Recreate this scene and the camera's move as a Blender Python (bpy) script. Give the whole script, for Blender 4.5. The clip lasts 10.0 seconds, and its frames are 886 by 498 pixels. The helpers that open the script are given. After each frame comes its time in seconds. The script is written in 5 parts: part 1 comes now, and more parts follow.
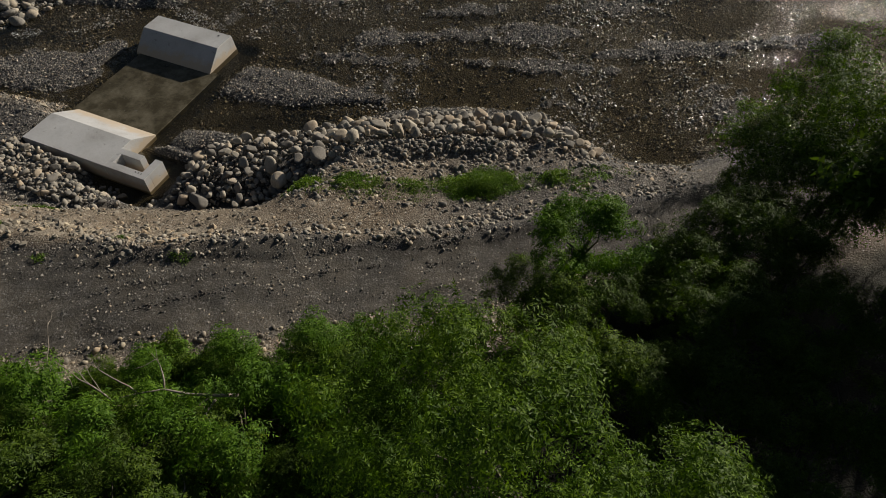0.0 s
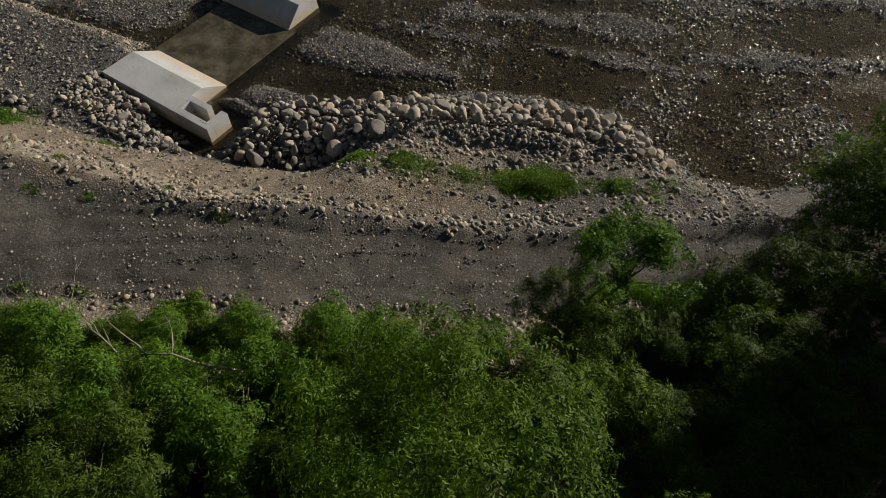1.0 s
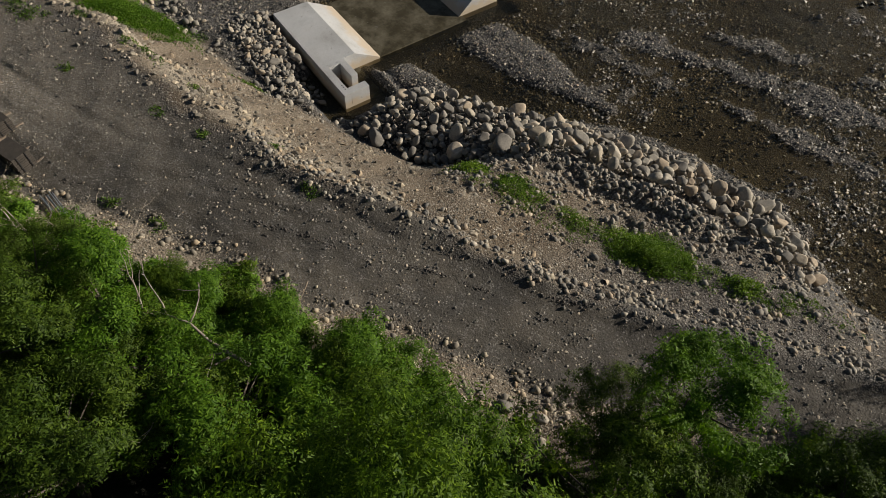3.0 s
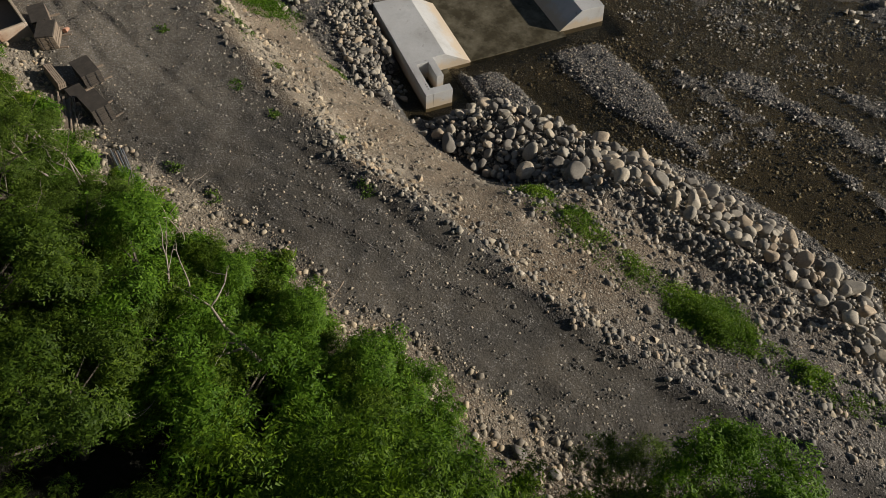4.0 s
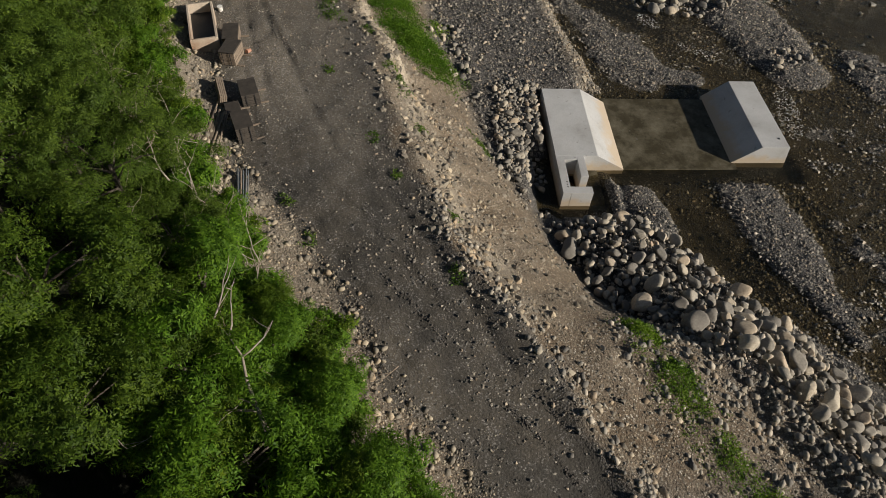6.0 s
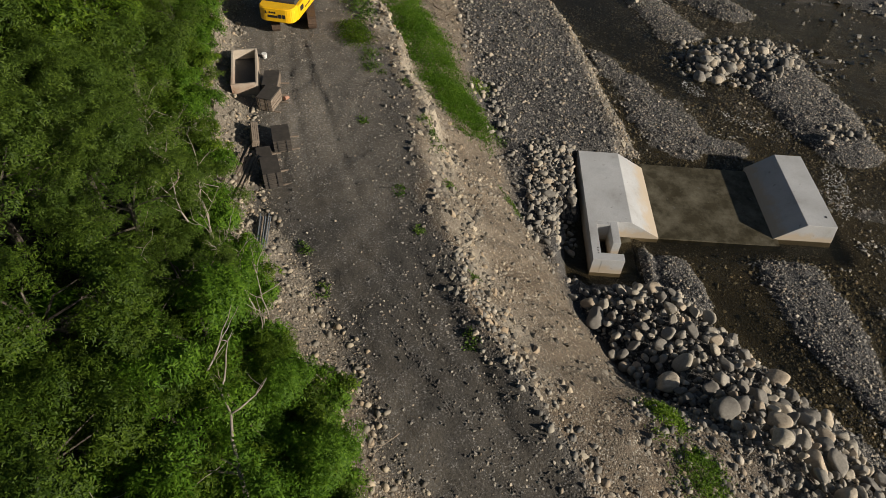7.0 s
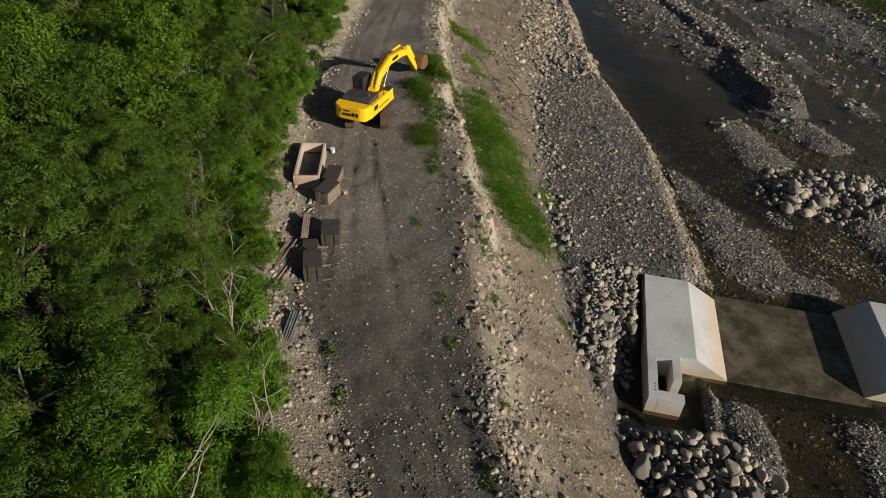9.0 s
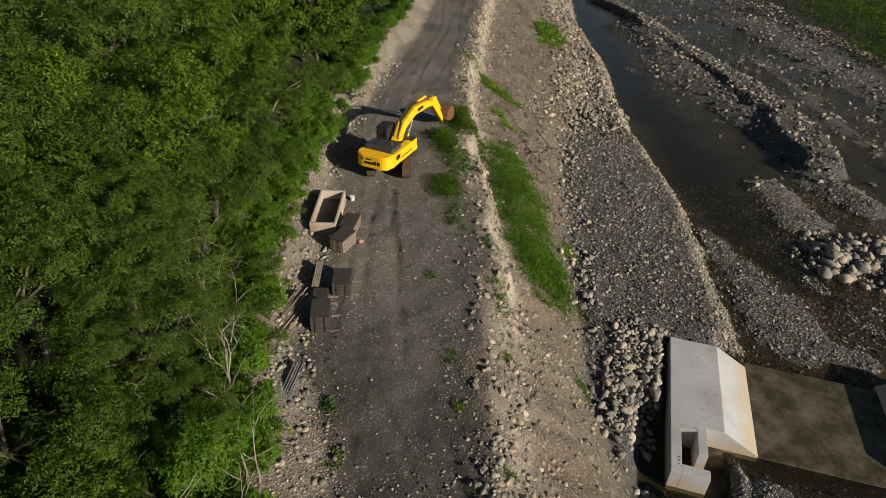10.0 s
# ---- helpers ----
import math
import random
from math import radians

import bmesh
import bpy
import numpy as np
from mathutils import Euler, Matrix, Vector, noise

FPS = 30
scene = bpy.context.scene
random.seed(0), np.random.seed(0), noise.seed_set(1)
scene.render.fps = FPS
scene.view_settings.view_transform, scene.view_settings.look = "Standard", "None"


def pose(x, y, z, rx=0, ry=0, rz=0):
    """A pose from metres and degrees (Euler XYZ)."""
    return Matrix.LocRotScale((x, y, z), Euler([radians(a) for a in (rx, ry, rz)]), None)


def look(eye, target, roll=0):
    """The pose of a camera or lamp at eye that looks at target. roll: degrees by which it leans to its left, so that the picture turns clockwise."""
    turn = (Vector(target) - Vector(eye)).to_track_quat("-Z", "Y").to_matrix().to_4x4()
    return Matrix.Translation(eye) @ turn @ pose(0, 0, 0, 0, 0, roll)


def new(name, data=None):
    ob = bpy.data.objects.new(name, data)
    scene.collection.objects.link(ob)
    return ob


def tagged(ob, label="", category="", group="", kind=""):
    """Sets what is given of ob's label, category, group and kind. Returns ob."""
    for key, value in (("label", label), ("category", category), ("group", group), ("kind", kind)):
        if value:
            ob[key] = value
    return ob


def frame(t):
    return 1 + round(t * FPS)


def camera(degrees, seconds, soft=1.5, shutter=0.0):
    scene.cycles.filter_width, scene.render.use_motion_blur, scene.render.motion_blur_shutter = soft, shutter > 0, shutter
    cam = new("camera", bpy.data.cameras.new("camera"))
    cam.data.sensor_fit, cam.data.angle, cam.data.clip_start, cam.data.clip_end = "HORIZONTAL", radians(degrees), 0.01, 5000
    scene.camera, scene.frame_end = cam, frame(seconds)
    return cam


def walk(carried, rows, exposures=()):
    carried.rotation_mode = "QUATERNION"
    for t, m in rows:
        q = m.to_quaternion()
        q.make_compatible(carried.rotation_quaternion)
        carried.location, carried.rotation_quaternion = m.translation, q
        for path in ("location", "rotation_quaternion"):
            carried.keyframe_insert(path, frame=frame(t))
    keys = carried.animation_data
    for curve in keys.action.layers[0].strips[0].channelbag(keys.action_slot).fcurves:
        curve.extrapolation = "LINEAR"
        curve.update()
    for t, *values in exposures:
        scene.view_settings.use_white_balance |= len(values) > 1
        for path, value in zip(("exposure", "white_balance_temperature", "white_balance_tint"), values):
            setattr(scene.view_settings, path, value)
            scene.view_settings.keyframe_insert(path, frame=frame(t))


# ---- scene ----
cam = camera(70.3, 10.0, soft=0.6)
PATH = [
    (0, (1.236, 0.242, 25.634), (1.152, 1.475, 24.062), 1.3),
    (0.5, (1.833, 1.17, 25.463), (1.651, 2.352, 23.859), 1.6),
    (1, (2.317, 2.119, 25.3), (2.039, 3.248, 23.673), 1.9),
    (1.5, (2.707, 3.114, 25.089), (2.337, 4.195, 23.448), 2.2),
    (2, (3.021, 4.109, 24.828), (2.556, 5.148, 23.184), 2.4),
    (2.5, (3.261, 5.098, 24.543), (2.703, 6.087, 22.897), 2.5),
    (2.7, (3.303, 5.489, 24.453), (2.712, 6.455, 22.804), 2.6),
    (3.8, (3.256, 7.531, 23.888), (2.479, 8.339, 22.231), 3.6),
    (4, (3.22, 7.908, 23.819), (2.412, 8.681, 22.161), 3.6),
    (4.5, (3.08, 8.796, 23.613), (2.191, 9.491, 21.961), 3.7),
    (5, (2.862, 9.627, 23.404), (1.882, 10.247, 21.774), 3.7),
    (5.5, (2.574, 10.4, 23.192), (1.496, 10.947, 21.599), 3.6),
    (5.7, (2.447, 10.715, 23.129), (1.331, 11.233, 21.553), 3.6),
    (6.8, (1.704, 12.122, 22.725), (0.416, 12.534, 21.251), 3.1),
    (7, (1.545, 12.353, 22.671), (0.229, 12.749, 21.218), 3.3),
    (7.5, (1.213, 12.959, 22.531), (-0.171, 13.303, 21.129), 3.1),
    (8, (0.805, 13.489, 22.396), (-0.643, 13.78, 21.047), 3.0),
    (8.5, (0.409, 14.081, 22.247), (-1.098, 14.314, 20.952), 2.8),
    (9, (-0.01, 14.579, 22.026), (-1.572, 14.761, 20.789), 2.8),
    (9.5, (-0.485, 15.091, 21.799), (-2.097, 15.222, 20.623), 2.7),
    (10, (-0.989, 15.596, 21.655), (-2.646, 15.679, 20.538), 2.7),
]
walk(cam, [(t, look(eye, target, roll)) for t, eye, target, roll in PATH], [(0.0, -0.20), (2.5, 0.0), (5.5, 0.06), (10.0, 0.04)])

# ---- world, sun, exposure ----
SUN_AZ, SUN_EL = 40.5, 20.5
sky_world = bpy.data.worlds.new("sky")
scene.world = sky_world
sky_world.use_nodes = True
wn = sky_world.node_tree
sky = wn.nodes.new("ShaderNodeTexSky")
sky.sky_type = "NISHITA"
sky.sun_disc = False
sky.sun_elevation = radians(SUN_EL)
sky.sun_rotation = radians(SUN_AZ)
wn.links.new(sky.outputs[0], wn.nodes["Background"].inputs[0])
wn.nodes["Background"].inputs[1].default_value = 0.041
sun_data = bpy.data.lights.new("sun", "SUN")
sun_data.energy = 5.8
sun_data.angle = radians(0.7)
sun_data.color = (1.0, 0.90, 0.765)
sun_lamp = new("sun", sun_data)
sun_dir = Vector((math.sin(radians(SUN_AZ)) * math.cos(radians(SUN_EL)),
                  math.cos(radians(SUN_AZ)) * math.cos(radians(SUN_EL)), math.sin(radians(SUN_EL))))
sun_lamp.matrix_world = look(sun_dir * 200, (0, 0, 0))


# ---- materials ----
def material(name, rough=0.9, metal=0.0):
    m = bpy.data.materials.new(name)
    m.use_nodes = True
    b = m.node_tree.nodes["Principled BSDF"]
    b.inputs["Roughness"].default_value = rough
    b.inputs["Metallic"].default_value = metal
    return m, m.node_tree, b


def node(nt, kind, **values):
    n = nt.nodes.new(kind)
    for k, v in values.items():
        if k in n.inputs:
            n.inputs[k].default_value = v
    return n


def noise_node(nt, scale, detail=4.0, rough=0.6, coord="Object"):
    c = nt.nodes.new("ShaderNodeTexCoord")
    n = node(nt, "ShaderNodeTexNoise", Scale=scale, Detail=detail, Roughness=rough)
    nt.links.new(c.outputs[coord], n.inputs["Vector"])
    return n.outputs["Fac"]


def ramp(nt, fac, stops):
    r = nt.nodes.new("ShaderNodeValToRGB")
    while len(r.color_ramp.elements) < len(stops):
        r.color_ramp.elements.new(0.5)
    for e, (p, c) in zip(r.color_ramp.elements, stops):
        e.position = p
        e.color = (*c, 1) if len(c) == 3 else c
    nt.links.new(fac, r.inputs[0])
    return r.outputs[0]


def mix(nt, fac, a, b, blend="MIX"):
    m = nt.nodes.new("ShaderNodeMix")
    m.data_type = "RGBA"
    m.blend_type = blend
    for sock, v in ((m.inputs[0], fac), (m.inputs[6], a), (m.inputs[7], b)):
        if isinstance(v, (int, float)):
            sock.default_value = v
        elif isinstance(v, tuple):
            sock.default_value = (*v, 1)
        else:
            nt.links.new(v, sock)
    return m.outputs[2]


def bump(nt, b, height, strength=0.5, distance=0.05):
    n = node(nt, "ShaderNodeBump", Strength=strength, Distance=distance)
    nt.links.new(height, n.inputs["Height"])
    nt.links.new(n.outputs[0], b.inputs["Normal"])
    return n


def attribute(nt, name):
    a = nt.nodes.new("ShaderNodeAttribute")
    a.attribute_name = name
    return a.outputs["Fac"]


def island(nt):
    return nt.nodes.new("ShaderNodeNewGeometry").outputs["Random Per Island"]


def object_random(nt):
    return nt.nodes.new("ShaderNodeObjectInfo").outputs["Random"]


def pebbles(nt, scale, stops):
    """Packed stones: a colour for each, and a height that falls off to the joints."""
    c = nt.nodes.new("ShaderNodeTexCoord")
    w = node(nt, "ShaderNodeTexNoise", Scale=scale * 0.6, Detail=2.0)
    nt.links.new(c.outputs["Object"], w.inputs["Vector"])
    v3 = nt.nodes.new("ShaderNodeVectorMath")
    v3.operation = "MULTIPLY_ADD"
    v3.inputs[1].default_value = (0.5 / scale,) * 3
    nt.links.new(w.outputs["Color"], v3.inputs[0])
    nt.links.new(c.outputs["Object"], v3.inputs[2])
    v = node(nt, "ShaderNodeTexVoronoi", Scale=scale, Randomness=1.0)
    nt.links.new(v3.outputs[0], v.inputs["Vector"])
    sep = nt.nodes.new("ShaderNodeSeparateColor")
    nt.links.new(v.outputs["Color"], sep.inputs[0])
    col = ramp(nt, sep.outputs[0], stops)
    shape = ramp(nt, v.outputs["Distance"], [(0.0, (1, 1, 1)), (0.35, (0.8, 0.8, 0.8)), (0.62, (0, 0, 0))])
    return col, shape, sep.outputs[1]


def more(nt, value, threshold, soft=0.02):
    return ramp(nt, value, [(threshold - soft, (0, 0, 0)), (threshold + soft, (1, 1, 1))])


def times(nt, a, b, op="MULTIPLY"):
    n = nt.nodes.new("ShaderNodeMath")
    n.operation = op
    for sock, v in ((n.inputs[0], a), (n.inputs[1], b)):
        if isinstance(v, (int, float)):
            sock.default_value = v
        else:
            nt.links.new(v, sock)
    return n.outputs[0]


def ground_material():
    m, nt, b = material("ground_earth", 0.92)
    fine = noise_node(nt, 7.0, 6, 0.75)
    big = noise_node(nt, 0.35, 5, 0.65)
    mid = noise_node(nt, 1.6, 4, 0.6)
    grey = [(0.0, (0.06, 0.058, 0.056)), (0.45, (0.15, 0.145, 0.14)), (0.8, (0.27, 0.26, 0.245)), (1.0, (0.45, 0.43, 0.40))]
    tan = [(0.0, (0.13, 0.105, 0.075)), (0.45, (0.27, 0.23, 0.175)), (0.8, (0.42, 0.38, 0.31)), (1.0, (0.58, 0.55, 0.49))]
    small_c, small_h, small_r = pebbles(nt, 22.0, grey)
    coarse_c, coarse_h, coarse_r = pebbles(nt, 8.5, grey)
    tan_c, tan_h, tan_r = pebbles(nt, 13.0, tan)
    grit = noise_node(nt, 38.0, 4, 0.7)
    # packed road: dark fines with pressed-in pebbles and paler dusty patches
    road = ramp(nt, fine, [(0.28, (0.030, 0.028, 0.0255)), (0.55, (0.047, 0.0442, 0.0398)), (0.8, (0.082, 0.077, 0.0695))])
    road = mix(nt, 1.0, road, ramp(nt, grit, [(0.32, (0.45, 0.45, 0.45)), (0.68, (1.65, 1.62, 1.56))]), "MULTIPLY")
    road = mix(nt, ramp(nt, big, [(0.38, (0, 0, 0)), (0.62, (1, 1, 1))]), road, mix(nt, 1.0, road, (1.5, 1.42, 1.3), "MULTIPLY"))
    road = mix(nt, times(nt, more(nt, small_r, 0.72), ramp(nt, mid, [(0.42, (0.05, 0.05, 0.05)), (0.66, (0.75, 0.75, 0.75))])), road, small_c)
    dust = ramp(nt, fine, [(0.28, (0.085, 0.073, 0.056)), (0.55, (0.155, 0.134, 0.104)), (0.8, (0.28, 0.248, 0.20))])
    dust = mix(nt, times(nt, more(nt, small_r, 0.6), 0.7), dust, small_c)
    road = mix(nt, attribute(nt, "dust"), road, dust)
    # earth of the bank with stones in it
    soil_and_lit_lip = ramp(nt, fine, [(0.28, (0.095, 0.075, 0.056)), (0.55, (0.185, 0.152, 0.115)), (0.8, (0.31, 0.27, 0.215))])
    soil_and_lit_lip = mix(nt, ramp(nt, big, [(0.35, (0, 0, 0)), (0.65, (1, 1, 1))]), soil_and_lit_lip, mix(nt, 1.0, soil_and_lit_lip, (0.66, 0.59, 0.51), "MULTIPLY"))
    soil_and_lit_lip = mix(nt, 1.0, soil_and_lit_lip, ramp(nt, grit, [(0.32, (0.42, 0.40, 0.38)), (0.68, (1.6, 1.6, 1.58))]), "MULTIPLY")
    soil_and_lit_lip = mix(nt, times(nt, more(nt, tan_r, 0.62), 0.9), soil_and_lit_lip, mix(nt, tan_h, mix(nt, 1.0, tan_c, (0.35, 0.33, 0.3), "MULTIPLY"), tan_c))
    rock = ramp(nt, fine, [(0.28, (0.22, 0.185, 0.14)), (0.5, (0.38, 0.335, 0.265)), (0.75, (0.52, 0.475, 0.40))])
    soil_and_lit_lip = mix(nt, attribute(nt, "rock"), soil_and_lit_lip, rock)
    # loose gravel
    gravel = mix(nt, more(nt, coarse_r, 0.6), mix(nt, small_h, (0.03, 0.029, 0.028), small_c), mix(nt, coarse_h, (0.04, 0.038, 0.036), coarse_c))
    # near-black ground colour for the forest floor and the far shore
    dark_floor = ramp(nt, fine, [(0.3, (0.007, 0.008, 0.004)), (0.7, (0.018, 0.018, 0.009))])
    bed = mix(nt, coarse_h, (0.050, 0.042, 0.030), mix(nt, 1.0, coarse_c, (0.56, 0.53, 0.45), "MULTIPLY"))
    bed = mix(nt, ramp(nt, mid, [(0.4, (0, 0, 0)), (0.6, (1, 1, 1))]), bed, mix(nt, small_h, (0.045, 0.038, 0.026), mix(nt, 1.0, small_c, (0.52, 0.49, 0.41), "MULTIPLY")))
    c = mix(nt, attribute(nt, "soil_and_lit_lip"), gravel, soil_and_lit_lip)
    c = mix(nt, attribute(nt, "road"), c, road)
    c = mix(nt, attribute(nt, "dark_floor"), c, dark_floor)
    c = mix(nt, attribute(nt, "bed"), c, bed)
    nt.links.new(c, b.inputs["Base Color"])
    h = times(nt, times(nt, small_h, 0.45), times(nt, coarse_h, 0.8), "ADD")
    h = times(nt, h, times(nt, 1.0, times(nt, attribute(nt, "road"), 0.85), "SUBTRACT"))
    h = times(nt, h, times(nt, 1.0, times(nt, attribute(nt, "soil_and_lit_lip"), 0.55), "SUBTRACT"))
    h = times(nt, h, times(nt, fine, times(nt, 0.9, times(nt, attribute(nt, "road"), 0.68), "SUBTRACT")), "ADD")
    h = times(nt, h, times(nt, grit, 0.16), "ADD")
    # cleat marks of the crawler tracks
    wave = node(nt, "ShaderNodeTexWave", Scale=1.9, Distortion=0.8)
    wave.inputs["Detail Scale"].default_value = 0.6
    pos = nt.nodes.new("ShaderNodeTexCoord")
    nt.links.new(pos.outputs["Object"], wave.inputs["Vector"])
    h = times(nt, h, times(nt, times(nt, wave.outputs["Fac"], attribute(nt, "lane")), 0.085), "ADD")
    bump(nt, b, h, 1.0, 0.06)
    return m


def stone_material(name, tint=(1, 1, 1), per_object=False, rough=0.85):
    m, nt, b = material(name, rough)
    r = object_random(nt) if per_object else island(nt)
    base = ramp(nt, r, [(0.0, (0.13, 0.128, 0.125)), (0.3, (0.22, 0.215, 0.205)), (0.55, (0.31, 0.30, 0.275)),
                        (0.75, (0.38, 0.36, 0.315)), (0.88, (0.36, 0.30, 0.235)), (0.94, (0.41, 0.37, 0.31)), (1.0, (0.52, 0.49, 0.44))])
    n = noise_node(nt, 6.0, 5, 0.7)
    c = mix(nt, 1.0, base, ramp(nt, n, [(0.3, (0.62, 0.60, 0.58)), (0.7, (1.1, 1.1, 1.08))]), "MULTIPLY")
    c = mix(nt, 1.0, c, tint, "MULTIPLY")
    nt.links.new(c, b.inputs["Base Color"])
    bump(nt, b, noise_node(nt, 22.0, 5, 0.7), 0.35, 0.03)
    return m


def leaf_material(name, dark, light, thin=0.28):
    m, nt, b = material(name, 0.55)
    r = island(nt)
    c = ramp(nt, r, [(0.0, dark), (0.6, tuple((a + d) / 2 for a, d in zip(dark, light))), (1.0, light)])
    n = noise_node(nt, 0.45, 3, 0.6)
    c = mix(nt, 1.0, c, ramp(nt, n, [(0.3, (0.62, 0.68, 0.6)), (0.7, (1.25, 1.15, 1.0))]), "MULTIPLY")
    nt.links.new(c, b.inputs["Base Color"])
    b.inputs["Specular IOR Level"].default_value = 0.14
    t = nt.nodes.new("ShaderNodeBsdfTranslucent")
    nt.links.new(mix(nt, 1.0, c, (1.5, 1.6, 0.6), "MULTIPLY"), t.inputs["Color"])
    s = nt.nodes.new("ShaderNodeMixShader")
    s.inputs[0].default_value = thin
    nt.links.new(b.outputs[0], s.inputs[1])
    nt.links.new(t.outputs[0], s.inputs[2])
    nt.links.new(s.outputs[0], nt.nodes["Material Output"].inputs["Surface"])
    return m


def plain_material(name, a, c, scale=5.0, rough=0.8, metal=0.0, bumpy=0.2):
    m, nt, b = material(name, rough, metal)
    n = noise_node(nt, scale, 6, 0.7)
    nt.links.new(ramp(nt, n, [(0.3, a), (0.7, c)]), b.inputs["Base Color"])
    bump(nt, b, noise_node(nt, scale * 6, 4, 0.6), bumpy, 0.02)
    return m


def concrete_material(name, a, c, stain, rough=0.85, size=0.55, silt=None):
    m, nt, b = material(name, rough)
    base = ramp(nt, noise_node(nt, 1.1, 6, 0.65), [(0.3, a), (0.7, c)])
    s = ramp(nt, noise_node(nt, size, 8, 0.68), [(0.44, (0, 0, 0)), (0.68, (1, 1, 1))])
    col = mix(nt, s, base, stain)
    col = mix(nt, 1.0, col, ramp(nt, noise_node(nt, 14.0, 5, 0.7), [(0.3, (0.86, 0.86, 0.86)), (0.7, (1.08, 1.08, 1.07))]), "MULTIPLY")
    spots = more(nt, noise_node(nt, 2.6, 3, 0.5), 0.70, 0.015)
    col = mix(nt, times(nt, spots, 0.45), col, (0.16, 0.155, 0.145))
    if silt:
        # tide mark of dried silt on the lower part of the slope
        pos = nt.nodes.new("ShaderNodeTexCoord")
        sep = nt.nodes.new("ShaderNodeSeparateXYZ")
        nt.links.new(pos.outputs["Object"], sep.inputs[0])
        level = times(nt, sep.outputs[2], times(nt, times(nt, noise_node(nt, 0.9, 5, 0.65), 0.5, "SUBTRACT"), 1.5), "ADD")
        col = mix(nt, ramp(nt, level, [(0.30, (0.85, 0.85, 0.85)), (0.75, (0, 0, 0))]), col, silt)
    nt.links.new(col, b.inputs["Base Color"])
    bump(nt, b, noise_node(nt, 30, 4, 0.7), 0.15, 0.01)
    return m


def water_material():
    m, nt, b = material("river_water", 0.9)
    b.inputs["Base Color"].default_value = (0.012, 0.0125, 0.009, 1)
    b.inputs["Specular IOR Level"].default_value = 0.0
    # calm pools and broken riffles
    riffle = ramp(nt, noise_node(nt, 0.13, 4, 0.65), [(0.44, (0.10, 0.10, 0.10)), (0.60, (1, 1, 1))])
    shallow = ramp(nt, attribute(nt, "depth"), [(0.05, (1, 1, 1)), (0.32, (0.10, 0.10, 0.10))])
    wave = times(nt, noise_node(nt, 3.4, 5, 0.7), times(nt, riffle, shallow))
    rip = node(nt, "ShaderNodeBump", Strength=1.0, Distance=0.16)
    nt.links.new(wave, rip.inputs["Height"])
    t = nt.nodes.new("ShaderNodeBsdfTransparent")
    t.inputs[0].default_value = (0.80, 0.745, 0.60, 1)
    s = nt.nodes.new("ShaderNodeMixShader")
    nt.links.new(ramp(nt, attribute(nt, "depth"), [(0.02, (0.02, 0.02, 0.02)), (0.2, (0.26, 0.26, 0.26)), (0.6, (0.86, 0.86, 0.86))]), s.inputs[0])
    nt.links.new(t.outputs[0], s.inputs[1])
    nt.links.new(b.outputs[0], s.inputs[2])
    gloss = node(nt, "ShaderNodeBsdfGlossy", Roughness=0.07)
    nt.links.new(rip.outputs[0], gloss.inputs["Normal"])
    rim = node(nt, "ShaderNodeLayerWeight", Blend=0.5)
    nt.links.new(rip.outputs[0], rim.inputs["Normal"])
    mirror = times(nt, times(nt, times(nt, rim.outputs["Facing"], 5.0, "POWER"), 0.98), 0.02, "ADD")
    top = nt.nodes.new("ShaderNodeMixShader")
    nt.links.new(mirror, top.inputs[0])
    nt.links.new(s.outputs[0], top.inputs[1])
    nt.links.new(gloss.outputs[0], top.inputs[2])
    nt.links.new(top.outputs[0], nt.nodes["Material Output"].inputs["Surface"])
    return m


GROUND = ground_material()
WET_STONE = stone_material("wet_river_stone", (0.82, 0.80, 0.76), False, 0.55)
STONE = stone_material("river_stone", (1.0, 0.97, 0.92))
TAN_STONE = stone_material("bank_stone", (1.05, 0.97, 0.84))
BOULDER = stone_material("boulder_stone", (1.15, 1.10, 1.02), True)
LEAF = leaf_material("tree_leaf", (0.026, 0.060, 0.005), (0.126, 0.200, 0.018))
LEAF_BIG = leaf_material("sunny_leaf", (0.024, 0.060, 0.004), (0.120, 0.205, 0.015))
LEAF_DARK = leaf_material("dark_leaf", (0.023, 0.050, 0.006), (0.090, 0.146, 0.017))
LEAF_OLIVE = leaf_material("feathery_leaf", (0.032, 0.062, 0.009), (0.105, 0.165, 0.026))
LEAF_BRIGHT = leaf_material("fresh_leaf", (0.038, 0.095, 0.008), (0.125, 0.235, 0.022))
LEAF_WEED = leaf_material("weed_leaf", (0.065, 0.135, 0.016), (0.20, 0.31, 0.048))
MUD = plain_material("dried_mud", (0.045, 0.041, 0.037), (0.11, 0.10, 0.088), 9.0, 0.95)
GRASS = leaf_material("grass_blade", (0.05, 0.10, 0.015), (0.14, 0.23, 0.05))
BARK = plain_material("pale_bark", (0.16, 0.13, 0.10), (0.34, 0.30, 0.25), 4.0)
DARK_BARK = plain_material("dark_bark", (0.045, 0.037, 0.028), (0.12, 0.10, 0.08), 4.0)
DEAD = plain_material("dead_wood", (0.14, 0.10, 0.07), (0.30, 0.25, 0.19), 6.0)
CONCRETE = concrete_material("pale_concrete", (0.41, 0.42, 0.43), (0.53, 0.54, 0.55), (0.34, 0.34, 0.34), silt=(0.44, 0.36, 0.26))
WET_CONCRETE = concrete_material("wet_concrete", (0.034, 0.029, 0.017), (0.070, 0.060, 0.037), (0.16, 0.145, 0.105), 0.55, 0.5)
OLD_CONCRETE = concrete_material("rusty_concrete", (0.36, 0.30, 0.23), (0.55, 0.49, 0.42), (0.26, 0.16, 0.10))
